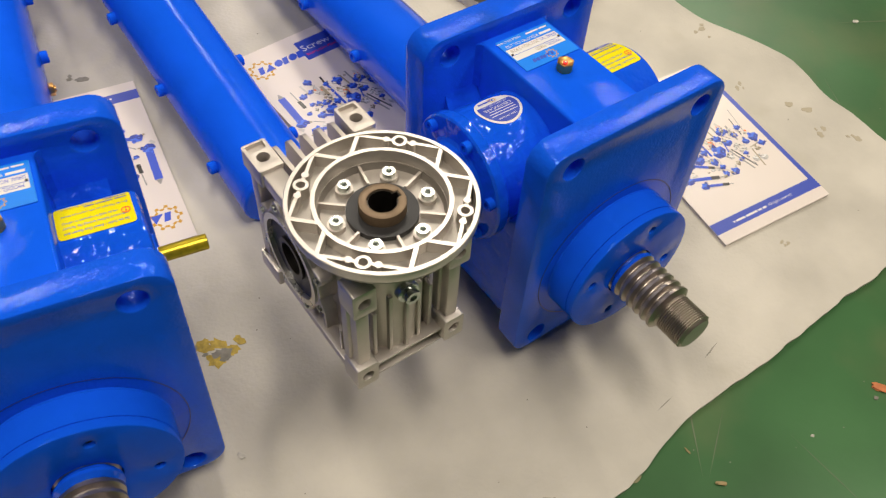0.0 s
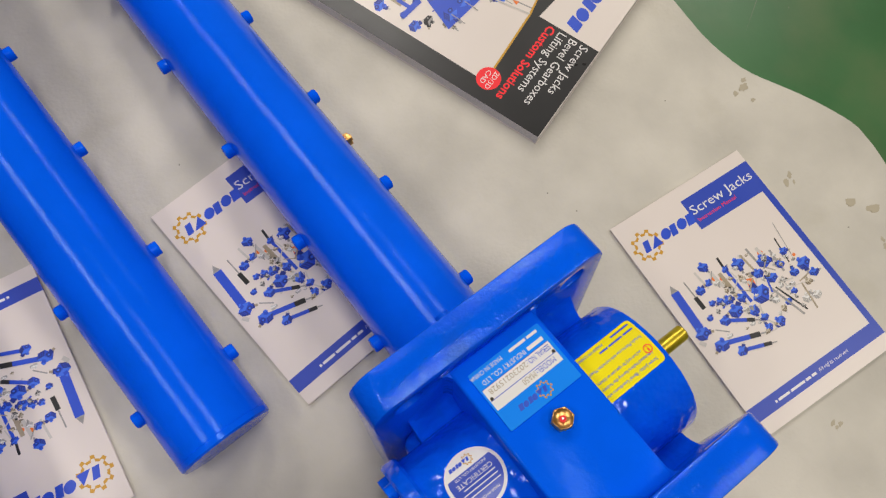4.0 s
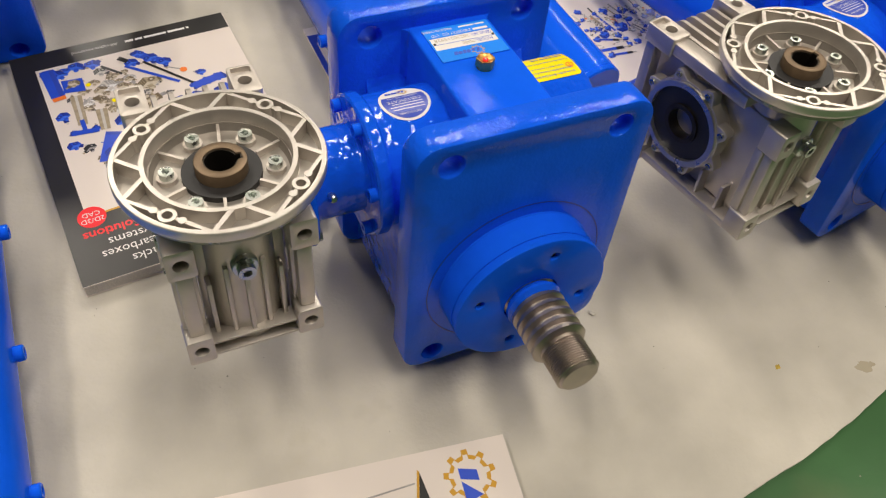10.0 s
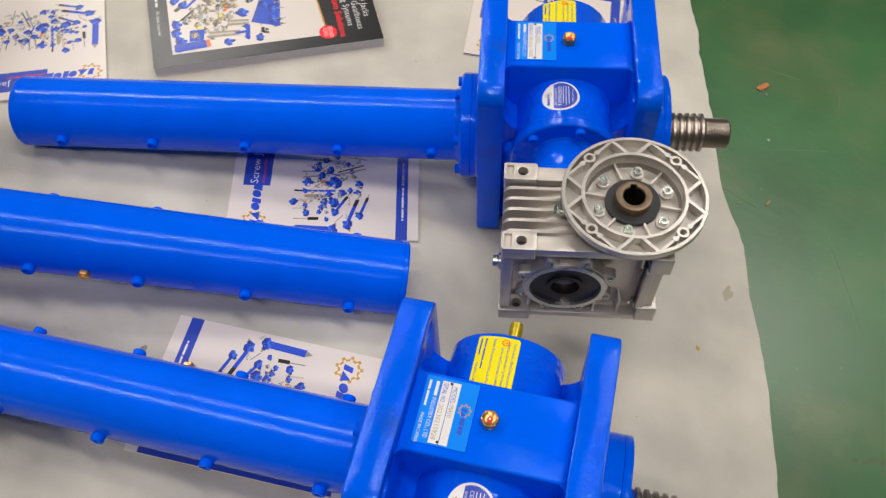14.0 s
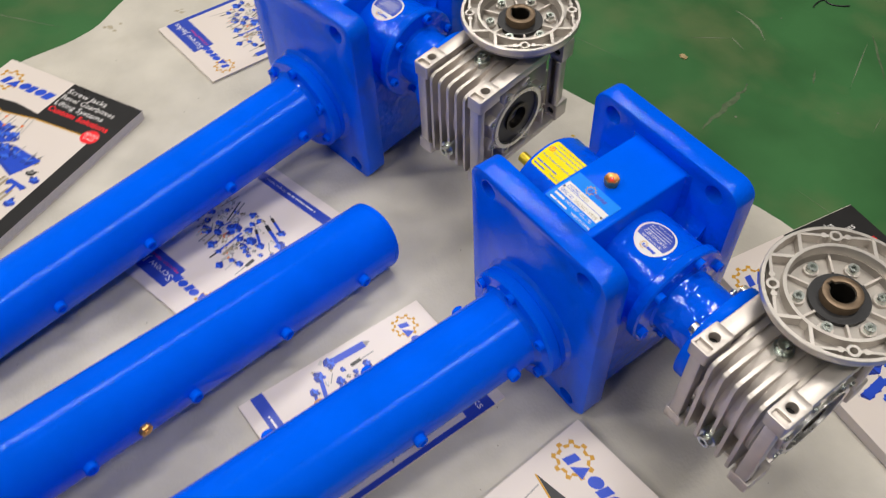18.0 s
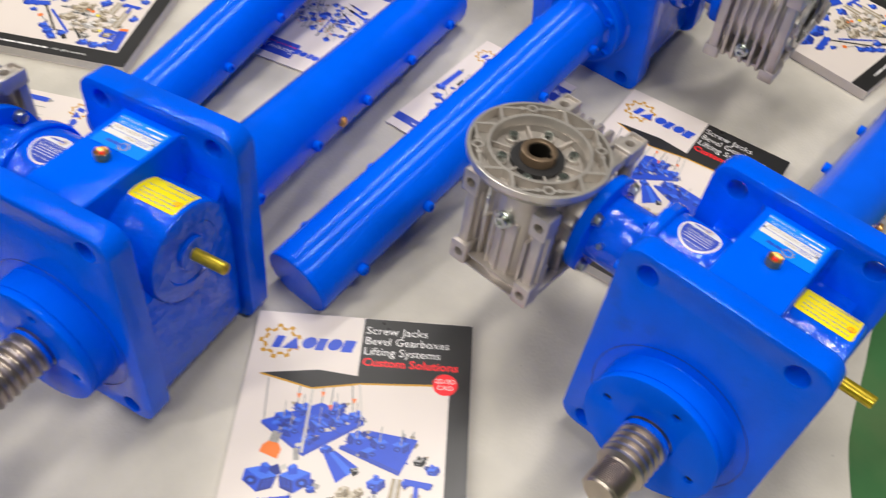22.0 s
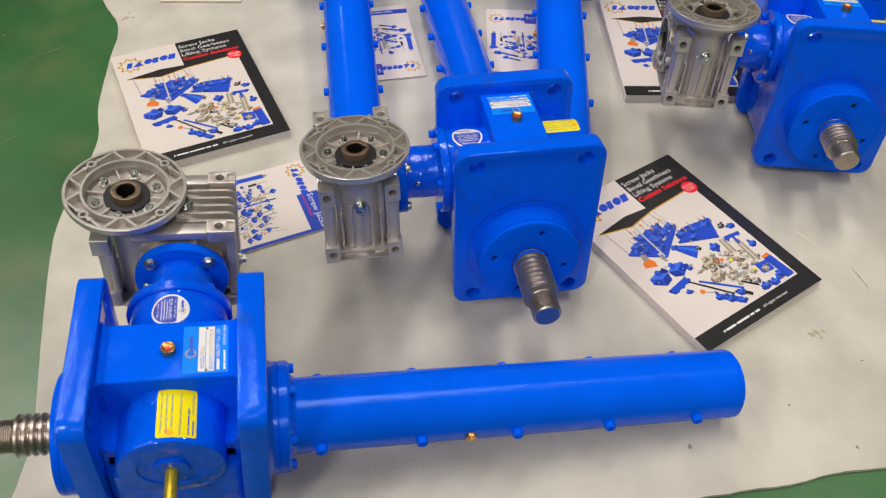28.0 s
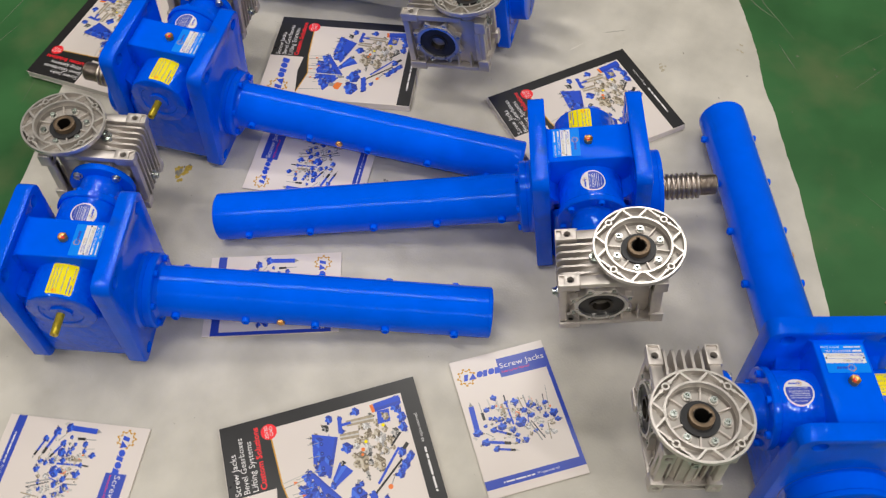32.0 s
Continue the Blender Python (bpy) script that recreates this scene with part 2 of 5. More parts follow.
def cutout(bm, outer, holes, z0, z1, m=None, bevel=0.0):
    """A flat plate of thickness z0..z1 with real holes."""
    t = bmesh.new()
    for loop in [outer, *holes]:
        vs = [t.verts.new((x, y, z0)) for x, y in loop]
        for a, b in zip(vs, vs[1:] + vs[:1]):
            t.edges.new((a, b))
    bmesh.ops.triangle_fill(t, use_beauty=True, use_dissolve=False, edges=t.edges[:])
    bmesh.ops.recalc_face_normals(t, faces=t.faces[:])
    r = bmesh.ops.extrude_face_region(t, geom=t.faces[:])
    bmesh.ops.translate(t, vec=(0, 0, z1 - z0), verts=[v for v in r["geom"] if isinstance(v, bmesh.types.BMVert)])
    bmesh.ops.recalc_face_normals(t, faces=t.faces[:])
    if bevel:
        sharp = [e for e in t.edges if len(e.link_faces) == 2 and e.calc_face_angle(0) > 1.0]
        bmesh.ops.bevel(t, geom=sharp, offset=bevel, segments=2, profile=0.5, affect="EDGES", clamp_overlap=True)
    if m is not None:
        bmesh.ops.transform(t, matrix=m, verts=t.verts[:])
    me = bpy.data.meshes.new("t")
    t.to_mesh(me)
    t.free()
    bm.from_mesh(me)
    bpy.data.meshes.remove(me)


def finish(name, bm, mat, smooth=True):
    bmesh.ops.recalc_face_normals(bm, faces=bm.faces[:])
    me = bpy.data.meshes.new(name)
    bm.to_mesh(me)
    bm.free()
    for one in mat if isinstance(mat, (list, tuple)) else [mat]:
        me.materials.append(one)
    if smooth:
        me.polygons.foreach_set("use_smooth", [True] * len(me.polygons))
        me.set_sharp_from_angle(angle=radians(35))
    return me


def part(name, bm, mat, parent, label="", m=None, smooth=True):
    ob = new(name, finish(name, bm, mat, smooth))
    ob.parent = parent
    if m is not None:
        ob.matrix_basis = m
    if label:
        ob["label"] = label
    return ob


def made(fn, *a, **k):
    bm = bmesh.new()
    fn(bm, *a, **k)
    return bm


def thing(name, label, category, group=""):
    return tagged(new(name), label, category, group)


def words(name, text, size, mat, parent, m, align="LEFT", label="", width=0.0, bold=0.0):
    """Flat lettering in the built-in font, turned into a mesh."""
    cu = bpy.data.curves.new(name, "FONT")
    cu.body, cu.size, cu.align_x, cu.resolution_u = text, size, align, 2
    cu.offset = bold
    tmp = bpy.data.objects.new(name, cu)
    scene.collection.objects.link(tmp)
    me = bpy.data.meshes.new_from_object(tmp.evaluated_get(bpy.context.evaluated_depsgraph_get()))
    bpy.data.objects.remove(tmp)
    bpy.data.curves.remove(cu)
    me.materials.clear()
    me.materials.append(mat)
    ob = new(name, me)
    if width:
        xs = [v.co.x for v in me.vertices]
        k = width / (max(xs) - min(xs))
        for v in me.vertices:
            v.co.x *= k
    ob.parent, ob.matrix_basis = parent, m
    if label:
        ob["label"] = label
    return ob


# ---- hall ----
def sheet_points():
    pts = [(0.085, -0.797), (0.185, -0.751), (0.296, -0.697), (0.35, -0.672), (0.406, -0.640), (0.457, -0.612), (0.518, -0.568), (0.583, -0.532), (0.65, -0.500), (0.72, -0.462), (0.80, -0.418), (0.925, -0.354),
           (0.862, -0.275), (0.842, -0.229), (0.817, -0.196), (0.811, -0.160), (0.800, -0.132), (0.765, -0.098), (0.712, -0.060), (0.685, -0.020), (0.668, 0.03), (0.645, 0.075), (0.607, 0.155), (0.566, 0.208), (0.545, 0.262), (0.536, 0.315), (0.515, 0.375), (0.495, 0.42), (0.410, 0.556), (0.33, 0.675), (0.292, 0.800),
           (0.200, 0.766), (0.147, 0.745), (0.089, 0.718), (0.035, 0.690), (-0.042, 0.651), (-0.113, 0.620), (-0.321, 0.513), (-0.454, 0.440), (-0.564, 0.376), (-0.659, 0.326), (-0.744, 0.276), (-0.828, 0.215),
           (-0.800, 0.137), (-0.756, 0.067), (-0.700, -0.052), (-0.668, -0.13), (-0.645, -0.19), (-0.592, -0.238), (-0.545, -0.29), (-0.505, -0.365), (-0.466, -0.435), (-0.420, -0.535), (-0.36, -0.66), (-0.30, -0.85), (-0.258, -0.965), (-0.10, -0.885)]
    return pts


def hall():
    bm = bmesh.new()
    bmesh.ops.create_grid(bm, x_segments=2, y_segments=2, size=14)
    ob = new("floor", finish("floor", bm, GREEN))
    ob.location.z = -0.006
    tagged(ob, "green painted concrete factory floor, scuffed and stained", "floor", kind="structure")
    for k, (x0, x1, y0, y1) in enumerate(((-9.2, -9, -9.2, 9.2), (9, 9.2, -9.2, 9.2), (-9, 9, -9.2, -9), (-9, 9, 9, 9.2))):
        w = new(("wall_west", "wall_east", "wall_south", "wall_north")[k], finish("wall", made(box, x0, x1, y0, y1, 0, 7), WALL))
        w.location.z = -0.006
        tagged(w, "plain grey factory wall", "wall", kind="structure")
    c = new("ceiling", finish("ceiling", made(box, -9.2, 9.2, -9.2, 9.2, 7, 7.2), ROOF))
    tagged(c, "grey sheet metal factory roof", "ceiling", kind="structure")
    # the sheet that the goods lie on
    pts = sheet_points()
    sharp = {(0.925, -0.354), (-0.828, 0.215), (0.292, 0.800), (-0.258, -0.965)}
    for rounds in range(2):      # round the torn edge but keep the sheet's corners
        smooth = []
        for p, q in zip(pts, pts[1:] + pts[:1]):
            smooth.append(p if p in sharp else (p[0] * 0.8 + q[0] * 0.2, p[1] * 0.8 + q[1] * 0.2))
            if q not in sharp:
                smooth.append((p[0] * 0.2 + q[0] * 0.8, p[1] * 0.2 + q[1] * 0.8))
        pts = smooth
    fine = []
    for p, q in zip(pts, pts[1:] + pts[:1]):
        for k in range(4):
            x, y = p[0] + (q[0] - p[0]) * k / 4, p[1] + (q[1] - p[1]) * k / 4
            w = 0.0030 * noise.noise(Vector((x * 14, y * 14, 0))) + 0.0012 * noise.noise(Vector((x * 60, y * 60, 3)))
            fine.append((x + w, y - w))
    bm = bmesh.new()
    cutout(bm, fine, [], -0.005, 0.0)
    s = new("protective_sheet", finish("protective_sheet", bm, SHEET))
    tagged(s, "soiled grey-white foam sheet spread on the green floor", "sheet")


hall()


# ---- screw jack; x runs along the screw, the input shaft along y, from the screw's axis ----
WZ = 0.0632                  # input shaft above the screw's axis
CU, CV = 0.050, -0.192      # reducer's input axis
FACE_X = Matrix(((0, 0, 1, 0), (1, 0, 0, 0), (0, 1, 0, 0), (0, 0, 0, 1)))   # plate drawn in y, z
FACE_Y = Matrix(((1, 0, 0, 0), (0, 0, 1, 0), (0, 1, 0, 0), (0, 0, 0, 1)))   # plate drawn in x, z


def lift(x, y, deg, tilt, up, roll):
    return pose(x, y, up, 0, 0, deg) @ pose(0, 0, 0, 0, -tilt, 0) @ pose(0, 0, 0, roll, 0, 0) @ pose(0.0227, 0, 0.0922)


def turned(pts, x, y, deg):
    c, s = math.cos(radians(deg)), math.sin(radians(deg))
    return [(x + c * a - s * b, y + s * a + c * b) for a, b in pts]


def socket_bolt(bm, r=0.004, h=0.004, m=None):
    """A cap screw head along z, with its hexagon socket."""
    t = bmesh.new()
    cutout(t, circle(0, 0, r, 16), [circle(0, 0, r * 0.55, 6)], 0, h)
    rod(t, "z", (0, 0, 0), r * 0.98, -0.001, h * 0.35, 16)
    join(bm, t, m)


def join(bm, t, m=None):
    if m is not None:
        bmesh.ops.transform(t, matrix=m, verts=t.verts[:])
    me = bpy.data.meshes.new("t")
    t.to_mesh(me)
    t.free()
    bm.from_mesh(me)
    bpy.data.meshes.remove(me)


def hex_bolt(bm, r, h, washer=True):
    if washer:
        rod(bm, "z", (0, 0, 0), r * 1.25, 0, 0.0008, 20)
    cutout(bm, circle(0, 0, r, 6), [], 0.0008, h, None, 0.0004)


def shared(name, me, parent, m, label=""):
    ob = new(name, me)
    ob.parent, ob.matrix_basis = parent, m
    if label:
        ob["label"] = label
    return ob


def gear_outline(r, teeth=9, depth=0.22):
    pts = []
    for i in range(teeth):
        for f, k in ((0.0, 1 - depth), (0.22, 1 - depth), (0.30, 1.0), (0.62, 1.0), (0.72, 1 - depth)):
            a = math.tau * (i + f) / teeth
            pts.append((r * k * math.cos(a), r * k * math.sin(a)))
    return pts


def brand_mark(parent, x, y, z, size, gear_mat, mark_mat, bend=None):
    """A cog outline with a slanted row of plain blocks, in place of a trade mark."""
    bm = bmesh.new()
    g = size
    outer = [(x + a, y + b) for a, b in gear_outline(g)]
    inner = [(x + a * 0.80, y + b * 0.80) for a, b in gear_outline(g)]
    cutout(bm, outer, [inner], z, z + 4e-5)
    ob1 = part("cog_mark", bm, gear_mat, parent, smooth=False)
    u, marks = x - g * 0.36, [ob1]
    for w, kind in ((0.46, 0), (0.80, 1), (0.62, 2), (0.50, 0), (0.66, 2), (0.62, 0)):
        w, low, h, s = w * g * 1.06, 0.38 * g, 0.68 * g, 0.18 * g
        if kind == 1:
            shape = [(u, y - low), (u + w * 0.92, y - low), (u + w * 0.72, y - low + h)]
        elif kind == 2:
            shape = [(u + w * 0.5 + px + s * (py + low) / h * 0.8, y + py) for px, py in circle(0, 0, h / 2, 14)]
        else:
            shape = [(u, y - low), (u + w * 0.82, y - low), (u + w * 0.82 + s, y - low + h), (u + s, y - low + h)]
        bm = bmesh.new()
        cutout(bm, shape, [], z + 5e-5, z + 9e-5)
        marks.append(part("word_block", bm, mark_mat, parent, smooth=False))
        u += w
    if bend:
        for ob in marks:
            bend(ob.data)


def wrap(me, radius, lift_by, u0=0.0):
    """Rolls a flat print (text up along +x of the jack) onto the input housing."""
    for v in me.vertices:
        x, y, z = v.co
        a, r = (y + u0) / radius, radius + lift_by + z
        v.co = (r * math.sin(a), -x, WZ + r * math.cos(a))


def curved_patch(bm, outline, radius, z, centre, rings=6):
    dense = []
    for (x0, y0), (x1, y1) in zip(outline, outline[1:] + outline[:1]):
        k = max(1, int(math.hypot(x1 - x0, y1 - y0) / 0.0018))
        dense += [(x0 + (x1 - x0) * i / k, y0 + (y1 - y0) * i / k) for i in range(k)]
    outline = dense
    cx, cy = centre
    last = None
    for k in range(rings + 1):
        f = k / rings
        row = []
        for x, y in outline if k else [(cx, cy)]:
            px, py = cx + (x - cx) * f, cy + (y - cy) * f
            a, r = py / radius, radius + z
            row.append(bm.verts.new((r * math.sin(a), -px, WZ + r * math.cos(a))))
        if last:
            n = len(row)
            for i in range(n):
                j = (i + 1) % n
                bm.faces.new((last[0], row[i], row[j]) if len(last) == 1 else (last[i], row[i], row[j], last[j]))
        last = row


def bars(bm, x, y, z, widths, height, pitch):
    for i, w in enumerate(widths):
        cutout(bm, [(x, y - i * pitch), (x + w, y - i * pitch), (x + w, y - i * pitch + height), (x, y - i * pitch + height)], [], z, z + 4e-5)


def nameplate(J):
    top = pose(-0.0320, 0, 0.1267, 0, 0, -90)       # text x runs along -y, text y along +x
    N = part("nameplate", made(cutout, rounded(-0.0258, 0.0258, -0.0197, 0.0197, 0.001), [], 0, 0.0006), SKYINK, J, "light blue metal nameplate with white fields", top)
    part("white_field", made(cutout, rounded(-0.0236, 0.0246, -0.0080, 0.0062, 0.0003), [], 0.0006, 0.00065), WHITE, N)
    for y in (0.0000, -0.0079):
        part("ruled_line", made(cutout, rounded(-0.0236, 0.0246, y - 0.00022, y + 0.00022, 0.0001), [], 0.00065, 0.00069), INK, N)
    for x, y in ((-0.0222, -0.0010), (0.0230, -0.0010)):
        part("rivet", made(cutout, circle(x, y, 0.0010, 14), [], 0.00066, 0.0011), DARK_STEEL_AND_SHADE, N)
    words("lettering", "MODEL:", 0.0050, INK, N, pose(-0.0205, 0.0010, 0.0007), width=0.0135)
    words("lettering", "MA50", 0.0052, TAN, N, pose(-0.0060, 0.0010, 0.0007), width=0.0090)
    words("lettering", "SERIAL NO.:", 0.0050, INK, N, pose(-0.0225, -0.0064, 0.0007), width=0.0165)
    words("lettering", "20230215928", 0.0050, TAN, N, pose(-0.0055, -0.0064, 0.0007), width=0.0270)
    words("lettering", "INDUSTRY CO., LTD", 0.0044, WHITE, N, pose(-0.0095, -0.0123, 0.0007)).scale = (0.78, 1, 1)
    words("lettering", "MADE IN CHINA", 0.0036, WHITE, N, pose(0.0035, -0.0175, 0.0007)).scale = (0.85, 1, 1)
    bm = bmesh.new()
    bars(bm, -0.0225, -0.0121, 0.0006, [0.0115], 0.0024, 1)
    bars(bm, -0.0225, -0.0173, 0.0006, [0.0075], 0.0017, 1)
    bars(bm, -0.0140, -0.0173, 0.0006, [0.0120], 0.0017, 1)
    part("plain_print", bm, WHITE, N)
    brand_mark(N, -0.004, 0.0128, 0.0006, 0.0052, OCHRE, INK)


def stickers(J):
    R = 0.0475
    bm = bmesh.new()
    curved_patch(bm, circle(0.058, 0, 0.0180, 40), R, 0.0003, (0.058, 0))
    C = part("certificate_sticker", bm, WHITE, J, "round white and royal blue certificate sticker")
    bm = bmesh.new()
    pts = [p for p in circle(0.058, 0, 0.0160, 48) if p[1] > -0.0065]
    lo = [(0.058 + math.sqrt(0.016 ** 2 - 0.0065 ** 2) * s, -0.0065) for s in (-1, 1)]
    pts = sorted(pts + lo, key=lambda p: math.atan2(p[1] - 0.003, p[0] - 0.058))
    curved_patch(bm, pts, R, 0.0004, (0.058, 0.003))
    part("blue_field", bm, NAVY, C)
    for text, size, y in (("CERTIFICATE", 0.0042, -0.0020), ("INDUSTRY CO., LTD", 0.0024, -0.0055), ("MADE IN CHINA", 0.0022, 0.0108)):
        ob = words("lettering", text, size, WHITE, C, Matrix.Identity(4), "CENTER")
        for v in ob.data.vertices:
            v.co.x, v.co.y = v.co.x + 0.058, v.co.y + y
        wrap(ob.data, R, 0.0005)
    bm = bmesh.new()
    bars(bm, 0.046, 0.0075, 0.0, [0.023, 0.024, 0.022], 0.0006, 0.0026)
    ob = part("plain_print", bm, WHITE, C)
    wrap(ob.data, R, 0.0005)
    brand_mark(C, 0.0555, -0.0112, 0.0, 0.0036, OCHRE, INK, lambda me: wrap(me, R, 0.0005))
    # yellow service sticker
    bm = bmesh.new()
    curved_patch(bm, rounded(-0.0768, -0.0298, -0.0250, 0.0090, 0.0025), R, 0.0003, (-0.0530, -0.008))
    Y = part("service_sticker", bm, YELLOW, J, "bright yellow service sticker")
    for text, size, x, y in (("Screw Jacks / Bevel Gearboxes are", 0.0026, -0.0655, 0.0105), ("lubricated before leaving the factory", 0.0026, -0.0655, 0.0065), ("and are ready for operation on delivery.", 0.0026, -0.0610, 0.0025), ("Periodic Maintenance with Instruction Manual", 0.0026, -0.0670, -0.0040), ("MADE IN CHINA", 0.0024, -0.0490, -0.0140)):
        ob = words("lettering", text, size, INK, Y, Matrix.Identity(4))
        w = max(v.co.x for v in ob.data.vertices) or 1
        k = min(1.0, (-0.0315 - x) / w)
        for v in ob.data.vertices:
            v.co.x, v.co.y = (v.co.x * k + x + 0.0670) * 1.15 - 0.0745, v.co.y * 1.10 + y * 1.10 - 0.0072
        wrap(ob.data, R, 0.0005)
    bm = bmesh.new()
    for x, w in ((-0.0745, 0.0075), (-0.0660, 0.0105), (-0.0545, 0.0060)):
        bars(bm, x, -0.0185, 0.0, [w], 0.0012, 1)
    bars(bm, -0.0745, -0.0225, 0.0, [0.014], 0.0012, 1)
    ob = part("plain_print", bm, INK, Y)
    wrap(ob.data, R, 0.0005)
    bm = bmesh.new()
    c = circle(-0.0648, 0.0008, 0.0030, 8, math.pi / 8)
    cutout(bm, c, [circle(-0.0648, 0.0008, 0.0024, 8, math.pi / 8)], 0, 4e-5)
    cutout(bm, circle(-0.0648, -0.0005, 0.0004, 8), [], 0, 4e-5)
    cutout(bm, [(-0.0652, 0.0003), (-0.0644, 0.0003), (-0.0643, 0.0025), (-0.0653, 0.0025)], [], 0, 4e-5)
    ob = part("warning_mark", bm, RED, Y)
    for v in ob.data.vertices:
        v.co.x, v.co.y = v.co.x - 0.0072, v.co.y - 0.0030
    wrap(ob.data, R, 0.0006)


def jack():
    J = thing("screw_jack", "blue worm screw jack with long tube and aluminium reducer", "screw jack", "screw jacks on the sheet")
    part("top_pad", made(box, -0.0605, 0.0605, -0.033, 0.0292, -0.07, 0.1265, 0.0022, 3), BLUE, J)
    bm = bmesh.new()
    box(bm, -0.0605, 0.0605, -0.074, 0.076, -0.078, 0.052, 0.010, 3)
    box(bm, -0.0605, 0.0605, -0.064, 0.066, 0.045, 0.070, 0.006, 3)
    part("housing", bm, BLUE_WET, J)
    bm = bmesh.new()
    lathe(bm, [(-0.084, 0), (-0.084, 0.0475), (0.0775, 0.0475), (0.0802, 0.0460), (0.0815, 0.0425), (0.0815, 0.030), (0.0800, 0.029), (0.0800, 0.016), (0.0832, 0.0155), (0.0832, 0)], "y", (0, 0, WZ), 56)
    part("input_housing", bm, BLUE_WET, J)
    for s in (-1, 1):      # cast fillets into the plates
        t, bm = bmesh.new(), bmesh.new()
        cutout(t, [(s * 0.0615, 0.04), (s * 0.036, 0.04)] + [(s * (0.036 + 0.0255 * math.sin(a)), 0.098 - 0.030 * math.cos(a)) for a in (k * math.pi / 18 for k in range(10))], [], -0.064, 0.066)
        join(bm, t, FACE_Y)
        part("cast_fillet", bm, BLUE_WET, J)
    for y, side in ((-0.033, -1), (0.0292, 1)):
        for u, way in ((-0.0600, 1), (0.0595, -1)):
            bm = bmesh.new()
            cutout(bm, [(u, y - side * 0.001), (u, y + side * 0.0045), (u + way * 0.0012, y + side * 0.0018), (u + way * 0.0045, y - side * 0.0002), (u + way * 0.0045, y - side * 0.001)], [], 0.085, 0.1255)
            part("pad_fillet", bm, BLUE_WET, J)
    for name, u, u1 in (("front_plate", 0.0595, 0.0825), ("back_plate", -0.0850, -0.0600)):
        bm = bmesh.new()
        cutout(bm, rounded(-0.0855, 0.0855, -0.0865, 0.1415, 0.017, 7), [circle(y, z, 0.0088, 24) for y in (-0.061, 0.061) for z in (-0.072, 0.1235)], u, u1, FACE_X, 0.0022)
        part(name, bm, BLUE_CAST, J)
    # front boss and screw
    bm = bmesh.new()
    lathe(bm, [(0.080, 0.0), (0.080, 0.0606), (0.0832, 0.0606), (0.0838, 0.0600), (0.1030, 0.0600), (0.1030, 0.0)], "x", (0, 0, 0), 72)
    B = part("front_boss", bm, BLUE, J)
    bm = bmesh.new()
    cutout(bm, circle(0, 0, 0.0600, 72), [circle(0.044 * math.cos(a), 0.044 * math.sin(a), 0.0036, 14) for a in (radians(k) for k in (75, 165, 255, 345))] + [circle(0, 0, 0.0215, 32)], 0.1031, 0.1105, FACE_X, 0.0010)
    part("boss_cover", bm, BLUE, B)
    part("turned_groove", made(ring, "x", (0, 0, 0), 0.0700, 0.0706, 0.0815, 0.0828, 72), DARKINK, B, "thin dark ring turned into the plate")
    bm = bmesh.new()
    prof, u = [(0.1090, 0.0170), (0.1090, 0.0185)], 0.1104
    while u < 0.112:
        prof += [(u, 0.0186), (u + 0.0022, 0.0213), (u + 0.0046, 0.0214), (u + 0.0068, 0.0188)]
        u += 0.0074
    lathe(bm, prof + [(u, 0.0176)], "x", (0, 0, 0), 48)
    part("painted_thread", bm, BLUE_WET, B, "first turns of the thread covered in blue paint")
    # black rods put the shade of the cover's holes into colour
    for k in (75, 165, 255, 345):
        a = radians(k)
        part("cover_hole_shade", made(rod, "x", (0, 0.044 * math.cos(a), 0.044 * math.sin(a)), 0.0036, 0.1025, 0.1068, 14), SHADE_BLACK, B)
    bm = bmesh.new()
    prof, u = [(0.080, 0), (0.080, 0.0172)], 0.0854
    while u < 0.147:
        prof += [(u, 0.0172), (u + 0.0021, 0.0205), (u + 0.0046, 0.0207), (u + 0.0065, 0.0173)]
        u += 0.0074
    prof += [(0.1515, 0.0158)]
    u = 0.153
    while u < 0.1755:
        prof += [(u, 0.0148), (u + 0.0007, 0.0162), (u + 0.0011, 0.0162), (u + 0.0017, 0.0148)]
        u += 0.0018
    prof += [(0.1765, 0.0150), (0.1782, 0.0136), (0.1782, 0)]
    lathe(bm, prof, "x", (0, 0, 0), 48)
    part("lifting_screw", bm, STEEL, J, "turned steel trapezoidal screw with a fine threaded end")
    # tube
    bm = bmesh.new()
    lathe(bm, [(-0.0840, 0), (-0.0840, 0.0570), (-0.0935, 0.0570), (-0.0940, 0.0560), (-0.0948, 0.0570), (-0.1035, 0.0570), (-0.1060, 0.0545), (-0.1060, 0.0428), (-0.1090, 0.0405), (-0.1125, 0.0390), (-0.5965, 0.0390), (-0.5965, 0)], "x", (0, 0, 0), 64)
    T = part("protective_tube", bm, BLUE_TUBE, J, "long blue painted tube")
    part("end_cap", made(lathe, [(-0.5960, 0), (-0.5960, 0.0390), (-0.5972, 0.0386), (-0.5976, 0.0392), (-0.6020, 0.0389), (-0.6035, 0.0373), (-0.6035, 0)], "x", (0, 0, 0), 64), BLUE_TUBE, T)
    for a, b, r, s in ((-0.0838, -0.0890, 0.0572, -1), (-0.1055, -0.1120, 0.0393, -1)):
        bm = bmesh.new()
        lathe(bm, [(a, r - 0.004), (a, r + 0.0052), (a * 0.7 + b * 0.3, r + 0.0028), (a * 0.3 + b * 0.7, r + 0.0009), (b, r - 0.0003), (b, r - 0.004), (a, r - 0.004)], "x", (0, 0, 0), 64)
        part("weld_bead", bm, BLUE_WET, T)
    bm = bmesh.new()
